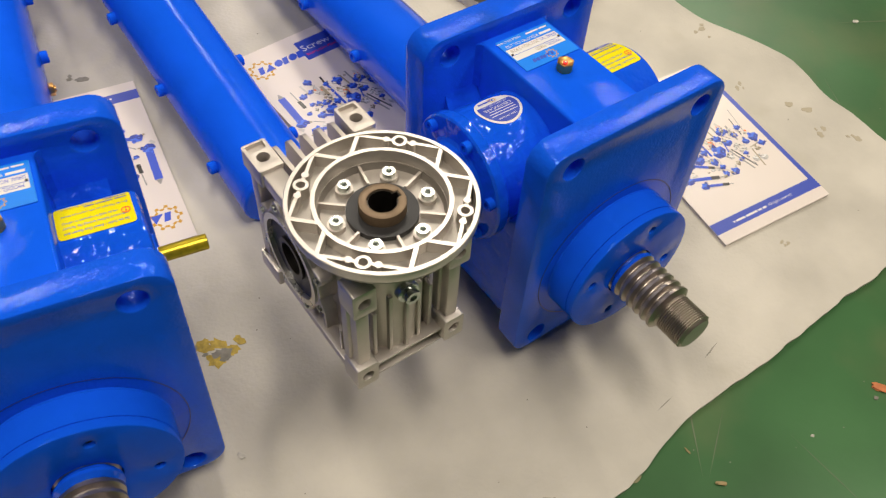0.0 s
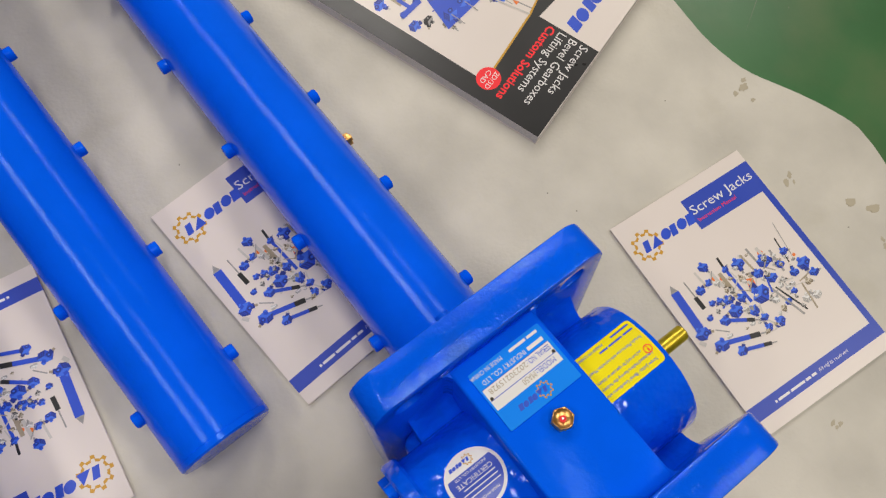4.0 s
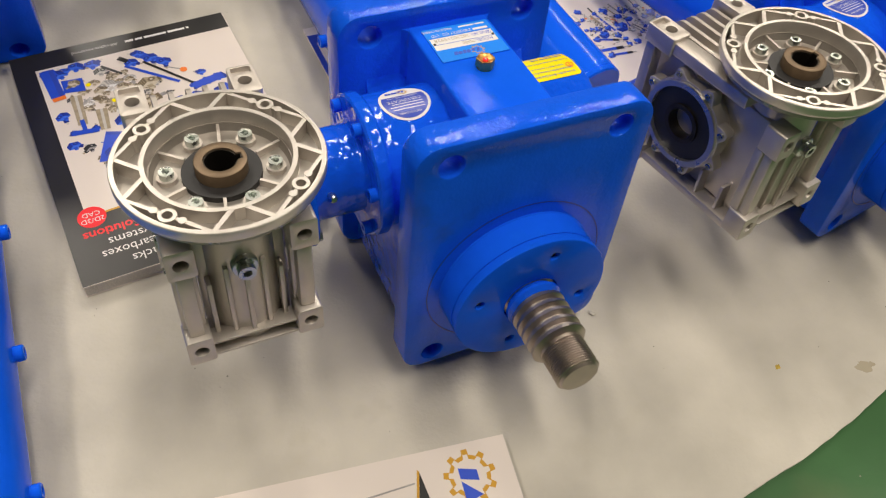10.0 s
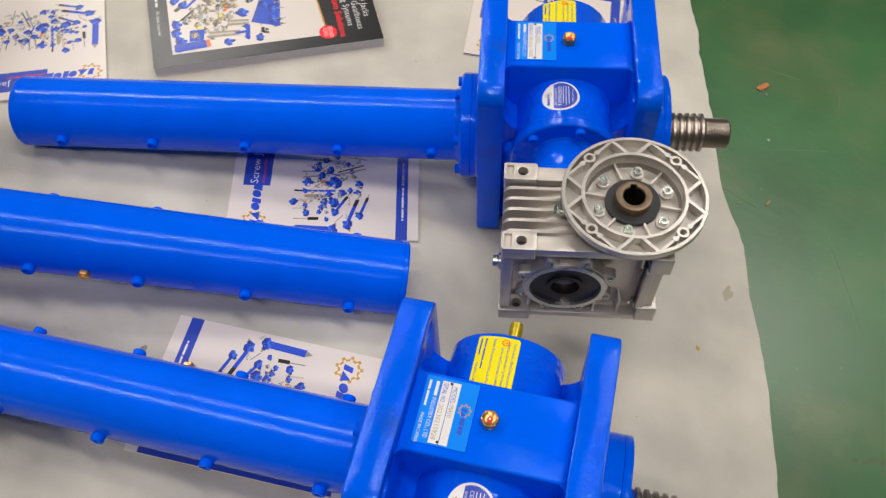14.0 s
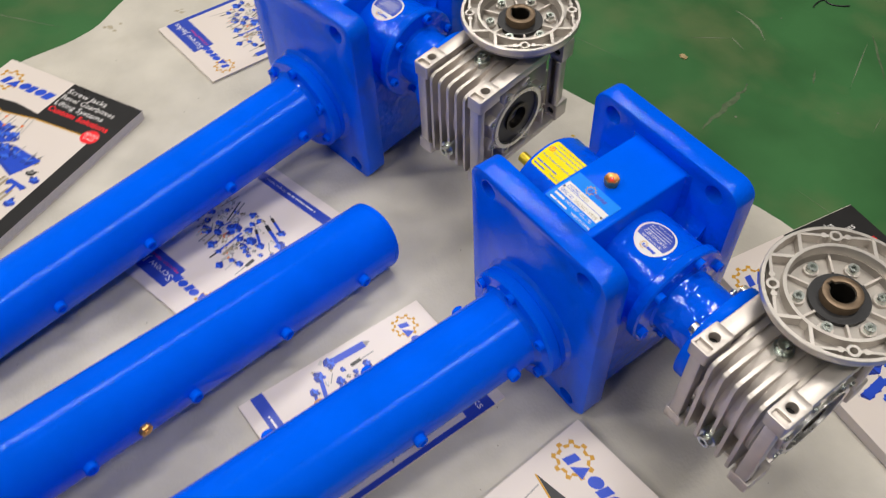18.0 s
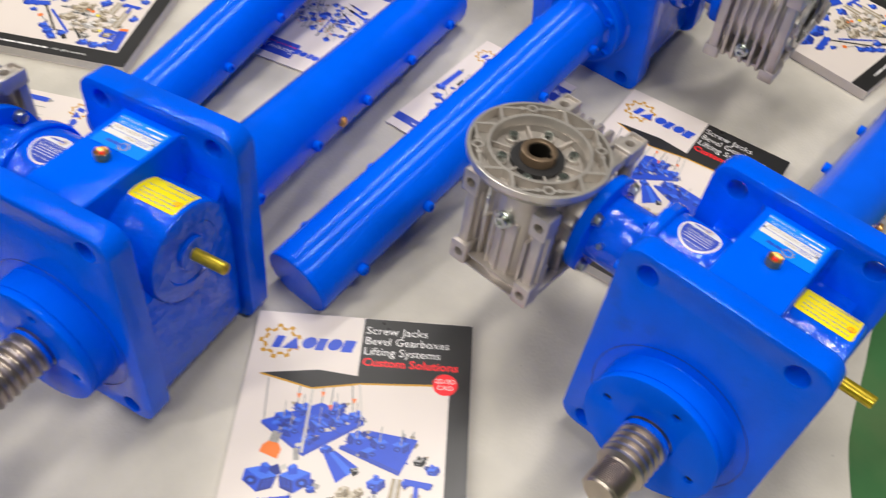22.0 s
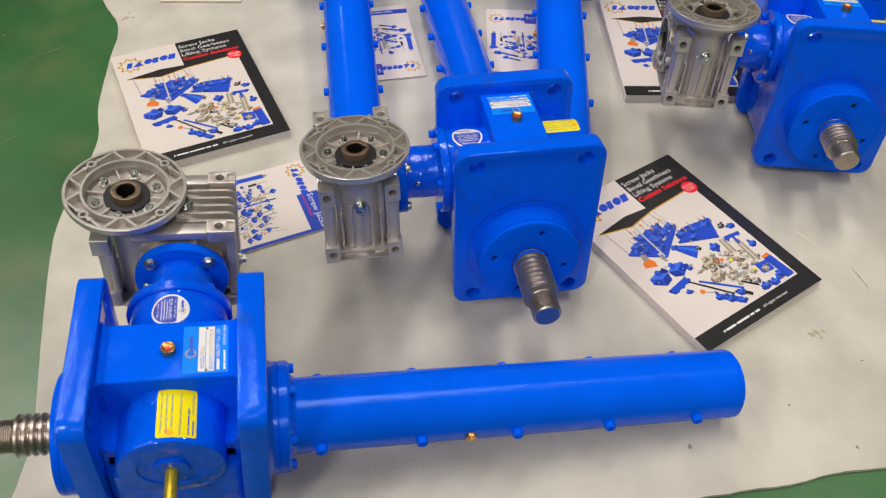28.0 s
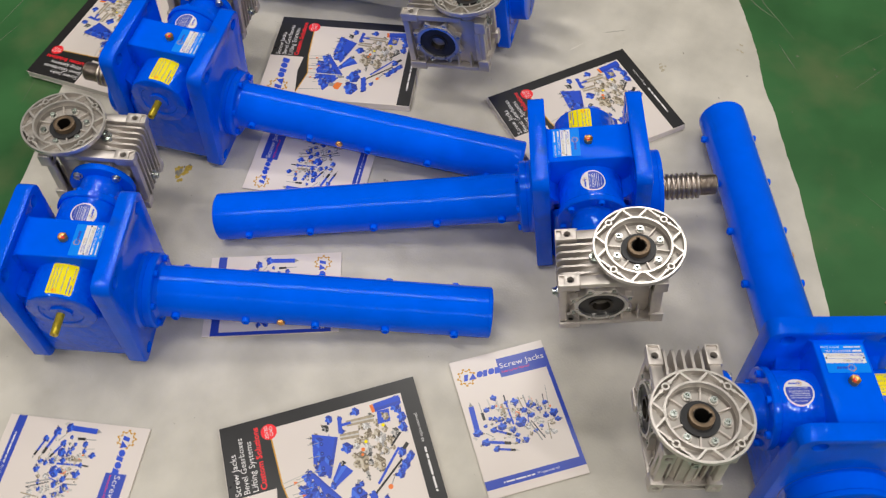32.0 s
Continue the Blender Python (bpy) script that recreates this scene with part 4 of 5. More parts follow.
def catalog():
    K = thing("product_catalog", "thick white product catalog with charcoal borders on the sheet", "catalog", "catalogs on the sheet")
    part("page_block", made(box, 0.0008, 0.2095, 0.0006, 0.2964, 0.0009, 0.0125), PAGES, K)
    part("back_cover", made(box, 0, 0.21, 0, 0.297, 0.0, 0.0007), PAPER, K)
    bm = bmesh.new()
    box(bm, -0.0002, 0.21, 0, 0.297, 0.0127, 0.0133)
    part("front_cover", bm, PAPER, K)
    part("spine", made(box, -0.0006, 0.0004, 0, 0.297, 0.0, 0.0131), PAPER, K)
    C = K
    z = 0.01332
    P = Picture(0.01336, 4)
    rng = P.rng
    # border, canopy and title block
    flat("border", [(0.1035, 0.2965), (0.1035, 0.2290), (0.1070, 0.2215), (0.1750, 0.2255), (0.1905, 0.2255), (0.1905, 0.0250), (0.0, 0.0250), (0.0, 0.0), (0.21, 0.0), (0.21, 0.2965)], z, BAND, C)
    flat("canopy", [(0.0140, 0.2255), (0.0665, 0.2330), (0.1035, 0.2290), (0.1070, 0.2215), (0.0630, 0.2130)], z + 5e-5, BAND, C)
    flat("canopy_edge", [(0.0135, 0.2255), (0.0630, 0.2130), (0.1070, 0.2215), (0.1750, 0.2255), (0.1750, 0.2235), (0.1070, 0.2195), (0.0630, 0.2110), (0.0120, 0.2240)], z + 6e-5, OCHRE, C)
    for text, y, width in (("Screw Jacks", 0.2785, 0.060), ("Bevel Gearboxes", 0.2662, 0.081), ("Lifting Systems", 0.2540, 0.073)):
        words("lettering", text, 0.0125, WHITE, C, pose(0.1060, y, z + 8e-5), width=width)
    words("lettering", "Custom Solutions", 0.0125, RED, C, pose(0.1060, 0.2415, z + 8e-5), width=0.0915, bold=0.00028)
    flat("badge", circle(0.1862, 0.2262, 0.0118, 32), z + 8e-5, RED, C)
    words("lettering", "2D/3D", 0.0072, WHITE, C, pose(0.1862, 0.2275, z + 1.5e-4), "CENTER")
    words("lettering", "CAD", 0.0072, WHITE, C, pose(0.1862, 0.2205, z + 1.5e-4), "CENTER")
    words("lettering", "All rights reserved", 0.0060, WHITE, C, pose(0.110, 0.0100, z + 8e-5), width=0.044)
    bm = bmesh.new()
    for x, w in ((0.0380, 0.0028), (0.0425, 0.0170), (0.0615, 0.0220), (0.0855, 0.0070), (0.0945, 0.0080)):
        bars(bm, x, 0.0100, z + 8e-5, [w], 0.0030, 1)
    part("plain_print", bm, WHITE, C, smooth=False)
    brand_mark(C, 0.0250, 0.2625, z, 0.0205, OCHRE, INK)
    # the pictured machines
    for x0, y0, x1, y1 in ((0.0214, 0.220, 0.025, 0.176), (0.052, 0.214, 0.0525, 0.186), (0.083, 0.216, 0.083, 0.186), (0.1000, 0.219, 0.104, 0.188), (0.0740, 0.214, 0.0745, 0.190)):
        P.strip(GREY, x0, y0, x1, y1, 0.0013)
    P.add(INK, [(0.0230, 0.175), (0.0650, 0.1455), (0.1150, 0.1805), (0.0745, 0.1975)])
    P.add(NAVY, [(0.0230, 0.175), (0.0650, 0.1455), (0.1150, 0.1805), (0.1150, 0.1775), (0.0650, 0.1420), (0.0230, 0.172)])
    for x, y, s in ((0.042, 0.180, 0.019), (0.058, 0.190, 0.017), (0.088, 0.192, 0.019), (0.107, 0.186, 0.016), (0.050, 0.168, 0.018), (0.075, 0.174, 0.021), (0.066, 0.159, 0.015), (0.091, 0.179, 0.015)):
        P.lump(INK, x, y, s)
        P.strip(GREY, x, y, x, y + s * 0.9, 0.0008)
    for x, y in ((0.036, 0.174), (0.046, 0.172), (0.055, 0.178), (0.064, 0.168), (0.070, 0.182), (0.080, 0.184), (0.084, 0.170), (0.098, 0.184), (0.060, 0.153), (0.074, 0.160)):
        P.add(rng.choice((DARKINK, DARKINK, BRIGHTINK, PALE)), turned(rect(-0.003, 0.003, -0.0018, 0.0018), x, y, rng.uniform(-40, 40)))
    for x0, y0, x1, y1 in ((0.034, 0.182, 0.078, 0.152), (0.048, 0.190, 0.096, 0.166), (0.040, 0.163, 0.090, 0.195)):
        P.strip(NAVY, x0, y0, x1, y1, 0.0011)
    P.strip(PALE, 0.0642, 0.2115, 0.0633, 0.1455, 0.0024)
    P.strip(PALE, 0.1067, 0.220, 0.1126, 0.1826, 0.0016)
    for x, y in ((0.0525, 0.2025), (0.083, 0.1925), (0.1035, 0.201), (0.0742, 0.206)):
        P.add(ORANGE, [(x - 0.0022, y + 0.003), (x + 0.0022, y + 0.003), (x, y - 0.003)])
    P.add(INK, [(0.0955, 0.152), (0.1505, 0.130), (0.1650, 0.166), (0.1190, 0.1725)])
    P.add(NAVY, [(0.0955, 0.152), (0.1505, 0.130), (0.1515, 0.134), (0.0970, 0.156)])
    for x, y, s, ink in ((0.110, 0.164, 0.019, INK), (0.131, 0.161, 0.018, INK), (0.150, 0.159, 0.018, INK), (0.122, 0.151, 0.016, INK), (0.160, 0.163, 0.013, TAN), (0.141, 0.146, 0.016, INK)):
        P.lump(ink, x, y, s)
        P.strip(GREY, x, y, x + 0.001, y + s * 0.9, 0.0010)
    for x, y in ((0.112, 0.156), (0.120, 0.162), (0.128, 0.154), (0.136, 0.153), (0.146, 0.150), (0.154, 0.152), (0.148, 0.138), (0.134, 0.142)):
        P.add(rng.choice((DARKINK, BRIGHTINK, PALE)), turned(rect(-0.0035, 0.0035, -0.0018, 0.0018), x, y, rng.uniform(-50, 30)))
    P.strip(NAVY, 0.100, 0.160, 0.158, 0.142, 0.0012)
    for k in range(30):
        P.lump(rng.choice((TAN, TAN, PALE, TAN, GREY)), rng.uniform(0.088, 0.168), rng.uniform(0.055, 0.112), rng.uniform(0.008, 0.014))
    P.add(ORANGE, [(0.0265, 0.144), (0.0430, 0.138), (0.0455, 0.147), (0.0410, 0.155), (0.0340, 0.156), (0.0285, 0.151)])
    P.strip(GREY, 0.0375, 0.154, 0.0395, 0.165, 0.0085)
    P.lump(INK, 0.0315, 0.1210, 0.0330)
    P.lump(INK, 0.0615, 0.1215, 0.0320)
    P.strip(GREY, 0.060, 0.138, 0.058, 0.150, 0.005)
    P.strip(INK, 0.0835, 0.1520, 0.1060, 0.1270, 0.0075, 0.0240)
    P.strip(BRIGHTINK, 0.0850, 0.1520, 0.1085, 0.1290, 0.0020, 0.0070)
    P.lump(INK, 0.0840, 0.1510, 0.0120)
    P.lump(BAND, 0.1120, 0.1320, 0.0090)
    for x, y, s, ink in ((0.1315, 0.122, 0.019, INK), (0.1075, 0.1050, 0.030, TAN), (0.0970, 0.080, 0.022, TAN), (0.1340, 0.0710, 0.021, PALE), (0.1180, 0.092, 0.014, GREY), (0.1210, 0.076, 0.013, TAN), (0.1120, 0.067, 0.014, PALE), (0.1440, 0.086, 0.014, TAN),
                        (0.1676, 0.1455, 0.013, BAND), (0.1800, 0.138, 0.014, INK), (0.1806, 0.0975, 0.015, INK), (0.1350, 0.048, 0.015, GREY), (0.1400, 0.035, 0.017, INK), (0.1550, 0.033, 0.017, INK), (0.1660, 0.036, 0.014, INK), (0.0830, 0.100, 0.008, GREY), (0.0760, 0.112, 0.009, INK), (0.0470, 0.083, 0.011, INK), (0.1180, 0.113, 0.010, TAN), (0.1020, 0.092, 0.010, GREY), (0.1560, 0.088, 0.011, PALE), (0.1235, 0.058, 0.009, TAN)):
        P.lump(ink, x, y, s)
    P.strip(INK, 0.029, 0.0940, 0.060, 0.1000, 0.0095)
    P.strip(BAND, 0.0585, 0.0950, 0.0945, 0.0475, 0.0028)
    P.strip(INK, 0.0700, 0.0885, 0.1120, 0.0480, 0.0034)
    P.strip(GREY, 0.0610, 0.0730, 0.0740, 0.0640, 0.0016)
    P.strip(INK, 0.0720, 0.0580, 0.1000, 0.0310, 0.0090)
    P.lump(INK, 0.1050, 0.0455, 0.0150)
    for x, y, s in ((0.0330, 0.0950, 0.015), (0.0460, 0.0970, 0.014), (0.0580, 0.0985, 0.012), (0.0750, 0.0550, 0.015), (0.0860, 0.0450, 0.016), (0.0960, 0.0350, 0.014), (0.1610, 0.0590, 0.014), (0.1800, 0.0350, 0.018), (0.1720, 0.0400, 0.016), (0.1570, 0.1235, 0.010), (0.1760, 0.1220, 0.009)):
        P.lump(INK, x, y, s)
    P.strip(BAND, 0.1080, 0.0420, 0.1150, 0.0340, 0.0055)
    P.strip(BAND, 0.1170, 0.0580, 0.1330, 0.0400, 0.0030)
    for x0, y0, x1, y1, w in ((0.1495, 0.1270, 0.1470, 0.0990, 0.0085), (0.1666, 0.1140, 0.1642, 0.0730, 0.0085), (0.1380, 0.1080, 0.1330, 0.0880, 0.0050)):
        P.strip(TAN, x0, y0, x1, y1, w, w * 1.25)
        P.strip(PALE, x0, y0, x1, y1, w * 0.3)
    P.strip(INK, 0.1550, 0.1250, 0.1790, 0.1220, 0.0058)
    P.strip(INK, 0.1665, 0.1230, 0.1665, 0.1070, 0.0040)
    P.add(INK, [(0.1535, 0.0690), (0.1530, 0.0500), (0.1720, 0.0480), (0.1725, 0.0660)])
    P.strip(INK, 0.1786, 0.0690, 0.1815, 0.0285, 0.0130)
    P.strip(NAVY, 0.1755, 0.0690, 0.1775, 0.0285, 0.0040)
    P.strip(ORANGE, 0.1780, 0.0740, 0.1787, 0.0690, 0.0120)
    for x, y, r in ((0.0616, 0.0730, 0.0036), (0.1230, 0.0985, 0.0030), (0.1160, 0.1010, 0.0022)):
        P.add(ORANGE, circle(x, y, r, 9))
    for x, y in ((0.1330, 0.0920), (0.1500, 0.0620)):
        P.add(YELLOW, circle(x, y, 0.0026, 9))
    P.done(C)
    return K


def manual():
    K = thing("instruction_manual", "thin white and royal blue instruction manual on the sheet", "booklet", "manuals on the sheet")
    part("inner_pages", made(box, 0.0006, 0.1436, 0.0006, 0.2124, 0.0005, 0.0026), PAGES, K)
    part("back_cover", made(box, 0, 0.144, 0, 0.213, 0, 0.0004), PAPER, K)
    part("front_cover", made(box, 0, 0.144, 0, 0.213, 0.0027, 0.0031), PAPER, K)
    C, z = K, 0.00312
    flat("border", [(0.0685, 0.2005), (0.0685, 0.1698), (0.1380, 0.1690), (0.1380, 0.0255), (0.0, 0.0255), (0.0, 0.0125), (0.144, 0.0125), (0.144, 0.2005)], z, NAVY, C)
    words("lettering", "Screw Jacks", 0.0125, WHITE, C, pose(0.0705, 0.1840, z + 8e-5), width=0.0680)
    words("lettering", "Instruction Manual", 0.0052, RED, C, pose(0.0715, 0.1765, z + 8e-5), width=0.0420)
    words("lettering", "All rights reserved", 0.0046, WHITE, C, pose(0.074, 0.0170, z + 8e-5), width=0.032)
    bm = bmesh.new()
    for x, w in ((0.0260, 0.0020), (0.0295, 0.0120), (0.0430, 0.0150), (0.0595, 0.0050), (0.0660, 0.0050)):
        bars(bm, x, 0.0170, z + 8e-5, [w], 0.0022, 1)
    part("plain_print", bm, WHITE, C, smooth=False)
    brand_mark(C, 0.0190, 0.1835, z, 0.0146, OCHRE, INK)
    P = Picture(0.00316, 9)
    rng = P.rng
    for k in range(70):
        a, r = rng.uniform(0, math.tau), math.sqrt(rng.random())
        x, y = 0.072 + 0.050 * r * math.cos(a), 0.098 + 0.036 * r * math.sin(a)
        if k % 3:
            P.lump(rng.choice((PALE, PALE, GREY, TAN)), x, y, rng.uniform(0.003, 0.007))
        else:
            d = rng.uniform(0, math.pi)
            P.strip(rng.choice((PALE, GREY, TAN, INK)), x, y, x + 0.012 * math.cos(d), y + 0.012 * math.sin(d), rng.uniform(0.0006, 0.0016))
    # thin rods and columns standing behind
    for x0, y0, x1, y1, w, ink in ((0.1260, 0.1410, 0.1210, 0.1080, 0.0007, GREY), (0.1180, 0.1290, 0.1150, 0.1050, 0.0012, BAND), (0.0633, 0.1420, 0.0625, 0.1300, 0.0022, BAND), (0.0249, 0.1400, 0.0257, 0.1150, 0.0012, GREY), (0.0252, 0.1240, 0.0256, 0.1120, 0.0040, BAND), (0.0500, 0.1340, 0.0520, 0.1180, 0.0030, PALE),
                                   (0.0560, 0.1300, 0.0570, 0.1120, 0.0035, TAN), (0.0820, 0.1330, 0.0840, 0.1160, 0.0020, TAN), (0.0900, 0.1350, 0.0910, 0.1180, 0.0020, GREY), (0.0980, 0.1310, 0.1000, 0.1150, 0.0030, PALE), (0.1070, 0.1230, 0.1060, 0.1010, 0.0022, GREY), (0.0380, 0.1420, 0.0400, 0.1240, 0.0020, PALE),
                                   (0.0860, 0.0960, 0.0960, 0.0620, 0.0020, GREY), (0.0900, 0.0940, 0.1010, 0.0640, 0.0016, BAND), (0.1120, 0.0850, 0.1090, 0.0600, 0.0016, TAN)):
        P.strip(ink, x0, y0, x1, y1, w)
    P.strip(INK, 0.0628, 0.1310, 0.0640, 0.0950, 0.0028)
    P.lump(INK, 0.0625, 0.1300, 0.0075)
    for x, y, s, ink in ((0.0475, 0.1425, 0.0110, INK), (0.0430, 0.1285, 0.0080, INK), (0.0325, 0.1265, 0.0100, INK), (0.0410, 0.1105, 0.0085, INK), (0.0340, 0.1125, 0.0070, INK), (0.0480, 0.1075, 0.0110, INK), (0.0475, 0.0965, 0.0150, INK), (0.0590, 0.1030, 0.0100, INK), (0.0610, 0.0885, 0.0115, INK), (0.0650, 0.0790, 0.0085, INK),
                        (0.0740, 0.0690, 0.0120, INK), (0.0625, 0.0700, 0.0090, INK), (0.0915, 0.0785, 0.0080, INK), (0.0755, 0.1285, 0.0140, INK), (0.0750, 0.0970, 0.0200, INK), (0.0965, 0.1185, 0.0150, INK), (0.0930, 0.1030, 0.0120, INK), (0.1020, 0.0830, 0.0070, INK), (0.1170, 0.1160, 0.0090, INK), (0.1250, 0.0985, 0.0150, INK), (0.1275, 0.0870, 0.0100, INK), (0.1130, 0.0960, 0.0100, INK),
                        (0.0850, 0.1120, 0.0110, INK), (0.1070, 0.1080, 0.0090, INK), (0.0830, 0.0850, 0.0080, PALE), (0.0540, 0.1200, 0.0080, TAN), (0.1170, 0.0700, 0.0100, PALE), (0.1080, 0.0720, 0.0110, PALE), (0.1000, 0.0960, 0.0070, GREY), (0.0840, 0.0760, 0.0070, TAN), (0.0560, 0.1120, 0.0070, GREY), (0.0700, 0.1150, 0.0070, TAN), (0.1180, 0.0830, 0.0080, TAN), (0.1050, 0.0890, 0.0060, PALE), (0.0245, 0.1030, 0.0065, INK)):
        P.lump(ink, x, y, s)
    P.strip(INK, 0.0125, 0.1370, 0.0112, 0.1000, 0.0078)
    P.add(GREY, [(0.0090, 0.1372), (0.0160, 0.1368), (0.0128, 0.1440)])
    P.lump(INK, 0.0105, 0.0965, 0.0150)
    P.strip(PALE, 0.0070, 0.0900, 0.0040, 0.0880, 0.0060)
    P.actuator(0.0340, 0.0945, 0.0600, 0.0790, 0.0032)
    P.actuator(0.0190, 0.0800, 0.0580, 0.0675, 0.0042)
    P.actuator(0.0300, 0.0665, 0.0600, 0.0565, 0.0032)
    P.add(ORANGE, [(0.0700, 0.1055), (0.0770, 0.1040), (0.0785, 0.1110), (0.0725, 0.1135)])
    for x, y, r in ((0.0490, 0.1285, 0.0020), (0.0548, 0.1250, 0.0018), (0.0985, 0.1250, 0.0028), (0.1230, 0.1080, 0.0016)):
        P.add(ORANGE, circle(x, y, r, 8))
    P.done(C)
    return K


FIRST_CATALOG = catalog()
for k, p in enumerate(((-0.3627, 0.2932, -126.73), (0.4459, 0.2548, -135.37), (-0.1719, -0.1694, -158.96), (-0.2301, -0.7088, -81.31))):
    m = pose(p[0], p[1], 0.0006, 0, 0, p[2])
    if k:
        copy_thing(FIRST_CATALOG, m)
    else:
        FIRST_CATALOG.matrix_basis = m @ Matrix.Diagonal((1.015, 0.976, 1, 1))
FIRST_MANUAL = manual()
for k, p in enumerate(((0.2619, -0.2963, 30.75), (0.0523, -0.1367, -161.52), (0.6215, -0.3934, 21.67), (0.4011, 0.2874, 133.58))):
    m = pose(p[0], p[1], 0.0006, 0, 0, p[2])
    if k:
        copy_thing(FIRST_MANUAL, m)
    else:
        FIRST_MANUAL.matrix_basis = m @ Matrix.Diagonal((1.013, 1.004, 1, 1))


# ---- stains, crumbs and chips ----
def blot(name, x, y, z, size, mat, label, category, seed, lobes=1, thick=0.00006):
    """A thin irregular splash."""
    rng = random.Random(seed)
    bm = bmesh.new()
    for k in range(lobes):
        ox, oy, r = (rng.uniform(-1, 1) * size, rng.uniform(-1, 1) * size, size * rng.uniform(0.25, 0.6)) if lobes > 1 else (0, 0, size)
        pts = [(ox + r * rng.uniform(0.55, 1.15) * math.cos(math.tau * i / 13), oy + 0.7 * r * rng.uniform(0.55, 1.15) * math.sin(math.tau * i / 13)) for i in range(13)]
        cutout(bm, pts, [], -0.0001, thick + 0.00003 * k)
    ob = new(name, finish(name, bm, mat))
    ob.matrix_basis = pose(x, y, z, 0, 0, rng.uniform(0, 360))
    tagged(ob, label, category)


def chip(x, y, z, size, mat, label, seed, flat_by=0.45, long_by=1.6, turn=None):
    rng = random.Random(seed)
    bm = bmesh.new()
    bmesh.ops.create_icosphere(bm, subdivisions=2, radius=size)
    for v in bm.verts:
        v.co *= 1 + rng.uniform(-0.3, 0.3)
        v.co.x, v.co.z = v.co.x * long_by, v.co.z * flat_by
    low = min(v.co.z for v in bm.verts)
    ob = new("chip", finish("chip", bm, mat))
    ob.matrix_basis = pose(x, y, z - low - 0.0002, 0, 0, rng.uniform(0, 360) if turn is None else turn)
    tagged(ob, label, "debris")


CHIPWHITE = material("plaster_white", (0.70, 0.66, 0.58), 0.8, 0, 0.3, 300)
CHIPORANGE = material("orange_chip", (0.62, 0.20, 0.07), 0.7, 0, 0.3, 200)
CHIPTAN = material("tan_chip", (0.45, 0.33, 0.16), 0.8, 0, 0.3, 200)
YELLOWSTAIN = material("yellow_paint_stain", (0.62, 0.43, 0.06), 0.6, 0, 0.5, 200)
DUST = material("grey_dust_stain", (0.30, 0.28, 0.23), 0.8, 0, 0.4, 150)
CREASE = material("pale_foam_crease", (0.66, 0.62, 0.54), 0.4, 0, 0.1, 60)
FAINT = material("faint_brown_stain", (0.44, 0.385, 0.28), 0.5, 0, 0.06, 60)
GRASS = material("dry_stalk", (0.30, 0.28, 0.16), 0.7, 0, 0.3, 200)
for x, y, size, mat, label, seed, flat_by, long_by, turn in (
        (0.7171, -0.5519, 0.0046, CHIPORANGE, "flat orange sliver on the green floor", 1, 0.3, 2.1, -28), (0.5379, -0.6187, 0.0018, CHIPTAN, "tan grain of debris on the green floor", 2, 0.7, 2.9, -12), (0.4730, -0.6001, 0.0022, CHIPWHITE, "round white pellet beside the sheet's edge", 3, 1.0, 1.0, 0),
        (0.4677, -0.5938, 0.0009, GRASS, "thin dry stalk at the sheet's edge", 21, 0.9, 8.0, -40), (0.4664, -0.6062, 0.0034, GRASS, "dry leaf scrap on the green floor", 22, 0.3, 1.8, 20), (0.5193, -0.5885, 0.0008, CHIPTAN, "thin pale splinter on the green floor", 23, 0.8, 4.0, -60), (0.6340, -0.5882, 0.0013, CHIPWHITE, "white speck of plaster on the green floor", 24, 0.6, 1.3, 0),
        (0.7080, -0.5607, 0.0018, DUST, "dark crumb on the green floor", 25, 0.5, 1.4, 0), (0.921, -0.066, 0.0026, CHIPWHITE, "white crumb on the green floor", 4, 0.5, 1.6, 0), (0.651, 0.744, 0.0055, CHIPTAN, "tan splinter on the green floor", 5, 0.3, 2.4, 70), (-0.529, -0.493, 0.0030, CHIPTAN, "small tan crumb on the green floor", 6, 0.4, 1.6, 30),
        (0.085, 0.755, 0.0030, CHIPWHITE, "white crumb beside the sheet on the floor", 7, 0.5, 1.6, 80), (-1.0115, -0.1624, 0.0016, CHIPTAN, "straw-coloured splinter on the green floor", 27, 0.5, 31.2, 62), (-0.7908, -0.2116, 0.0028, CHIPWHITE, "white scrap on the green floor", 28, 0.4, 2.0, 10),
        (-0.1703, 0.7011, 0.0050, CHIPTAN, "tan chip on the green floor", 26, 0.35, 1.7, 60)):
    chip(x, y, -0.006, size, mat, label, seed, flat_by, long_by, turn)
chip(0.156, -0.553, 0.0, 0.0022, CHIPWHITE, "tiny white flake on the sheet", 8)
blot("paint_stain", 0.139, -0.455, 0.0001, 0.016, YELLOWSTAIN, "flaking yellow paint splash on the sheet", "stain", 11, 7)
blot("dirt_stain", 0.135, -0.459, 0.0002, 0.012, DUST, "grey dirt smear on the sheet", "stain", 12, 5)
blot("dirt_stain", -0.007, -0.126, 0.0001, 0.010, DUST, "grey dirt smear on the sheet", "stain", 13, 4)
blot("paint_stain", 0.309, -0.615, 0.0001, 0.0035, YELLOWSTAIN, "small yellow paint dot on the sheet", "stain", 14)
blot("paint_stain", 0.101, 0.713, 0.0001, 0.010, YELLOWSTAIN, "faint yellow paint smear on the sheet", "stain", 15, 4)
blot("dirt_stain", 0.387, -0.616, 0.0001, 0.014, FAINT, "faint brown stain on the sheet's edge", "stain", 16, 4)
blot("dirt_stain", -0.662, -0.054, 0.0001, 0.014, FAINT, "faint brown stain on the sheet's edge", "stain", 17, 3)
blot("dirt_stain", 0.046, 0.467, 0.0001, 0.0055, FAINT, "faint rust spot on the sheet", "stain", 18, 3)
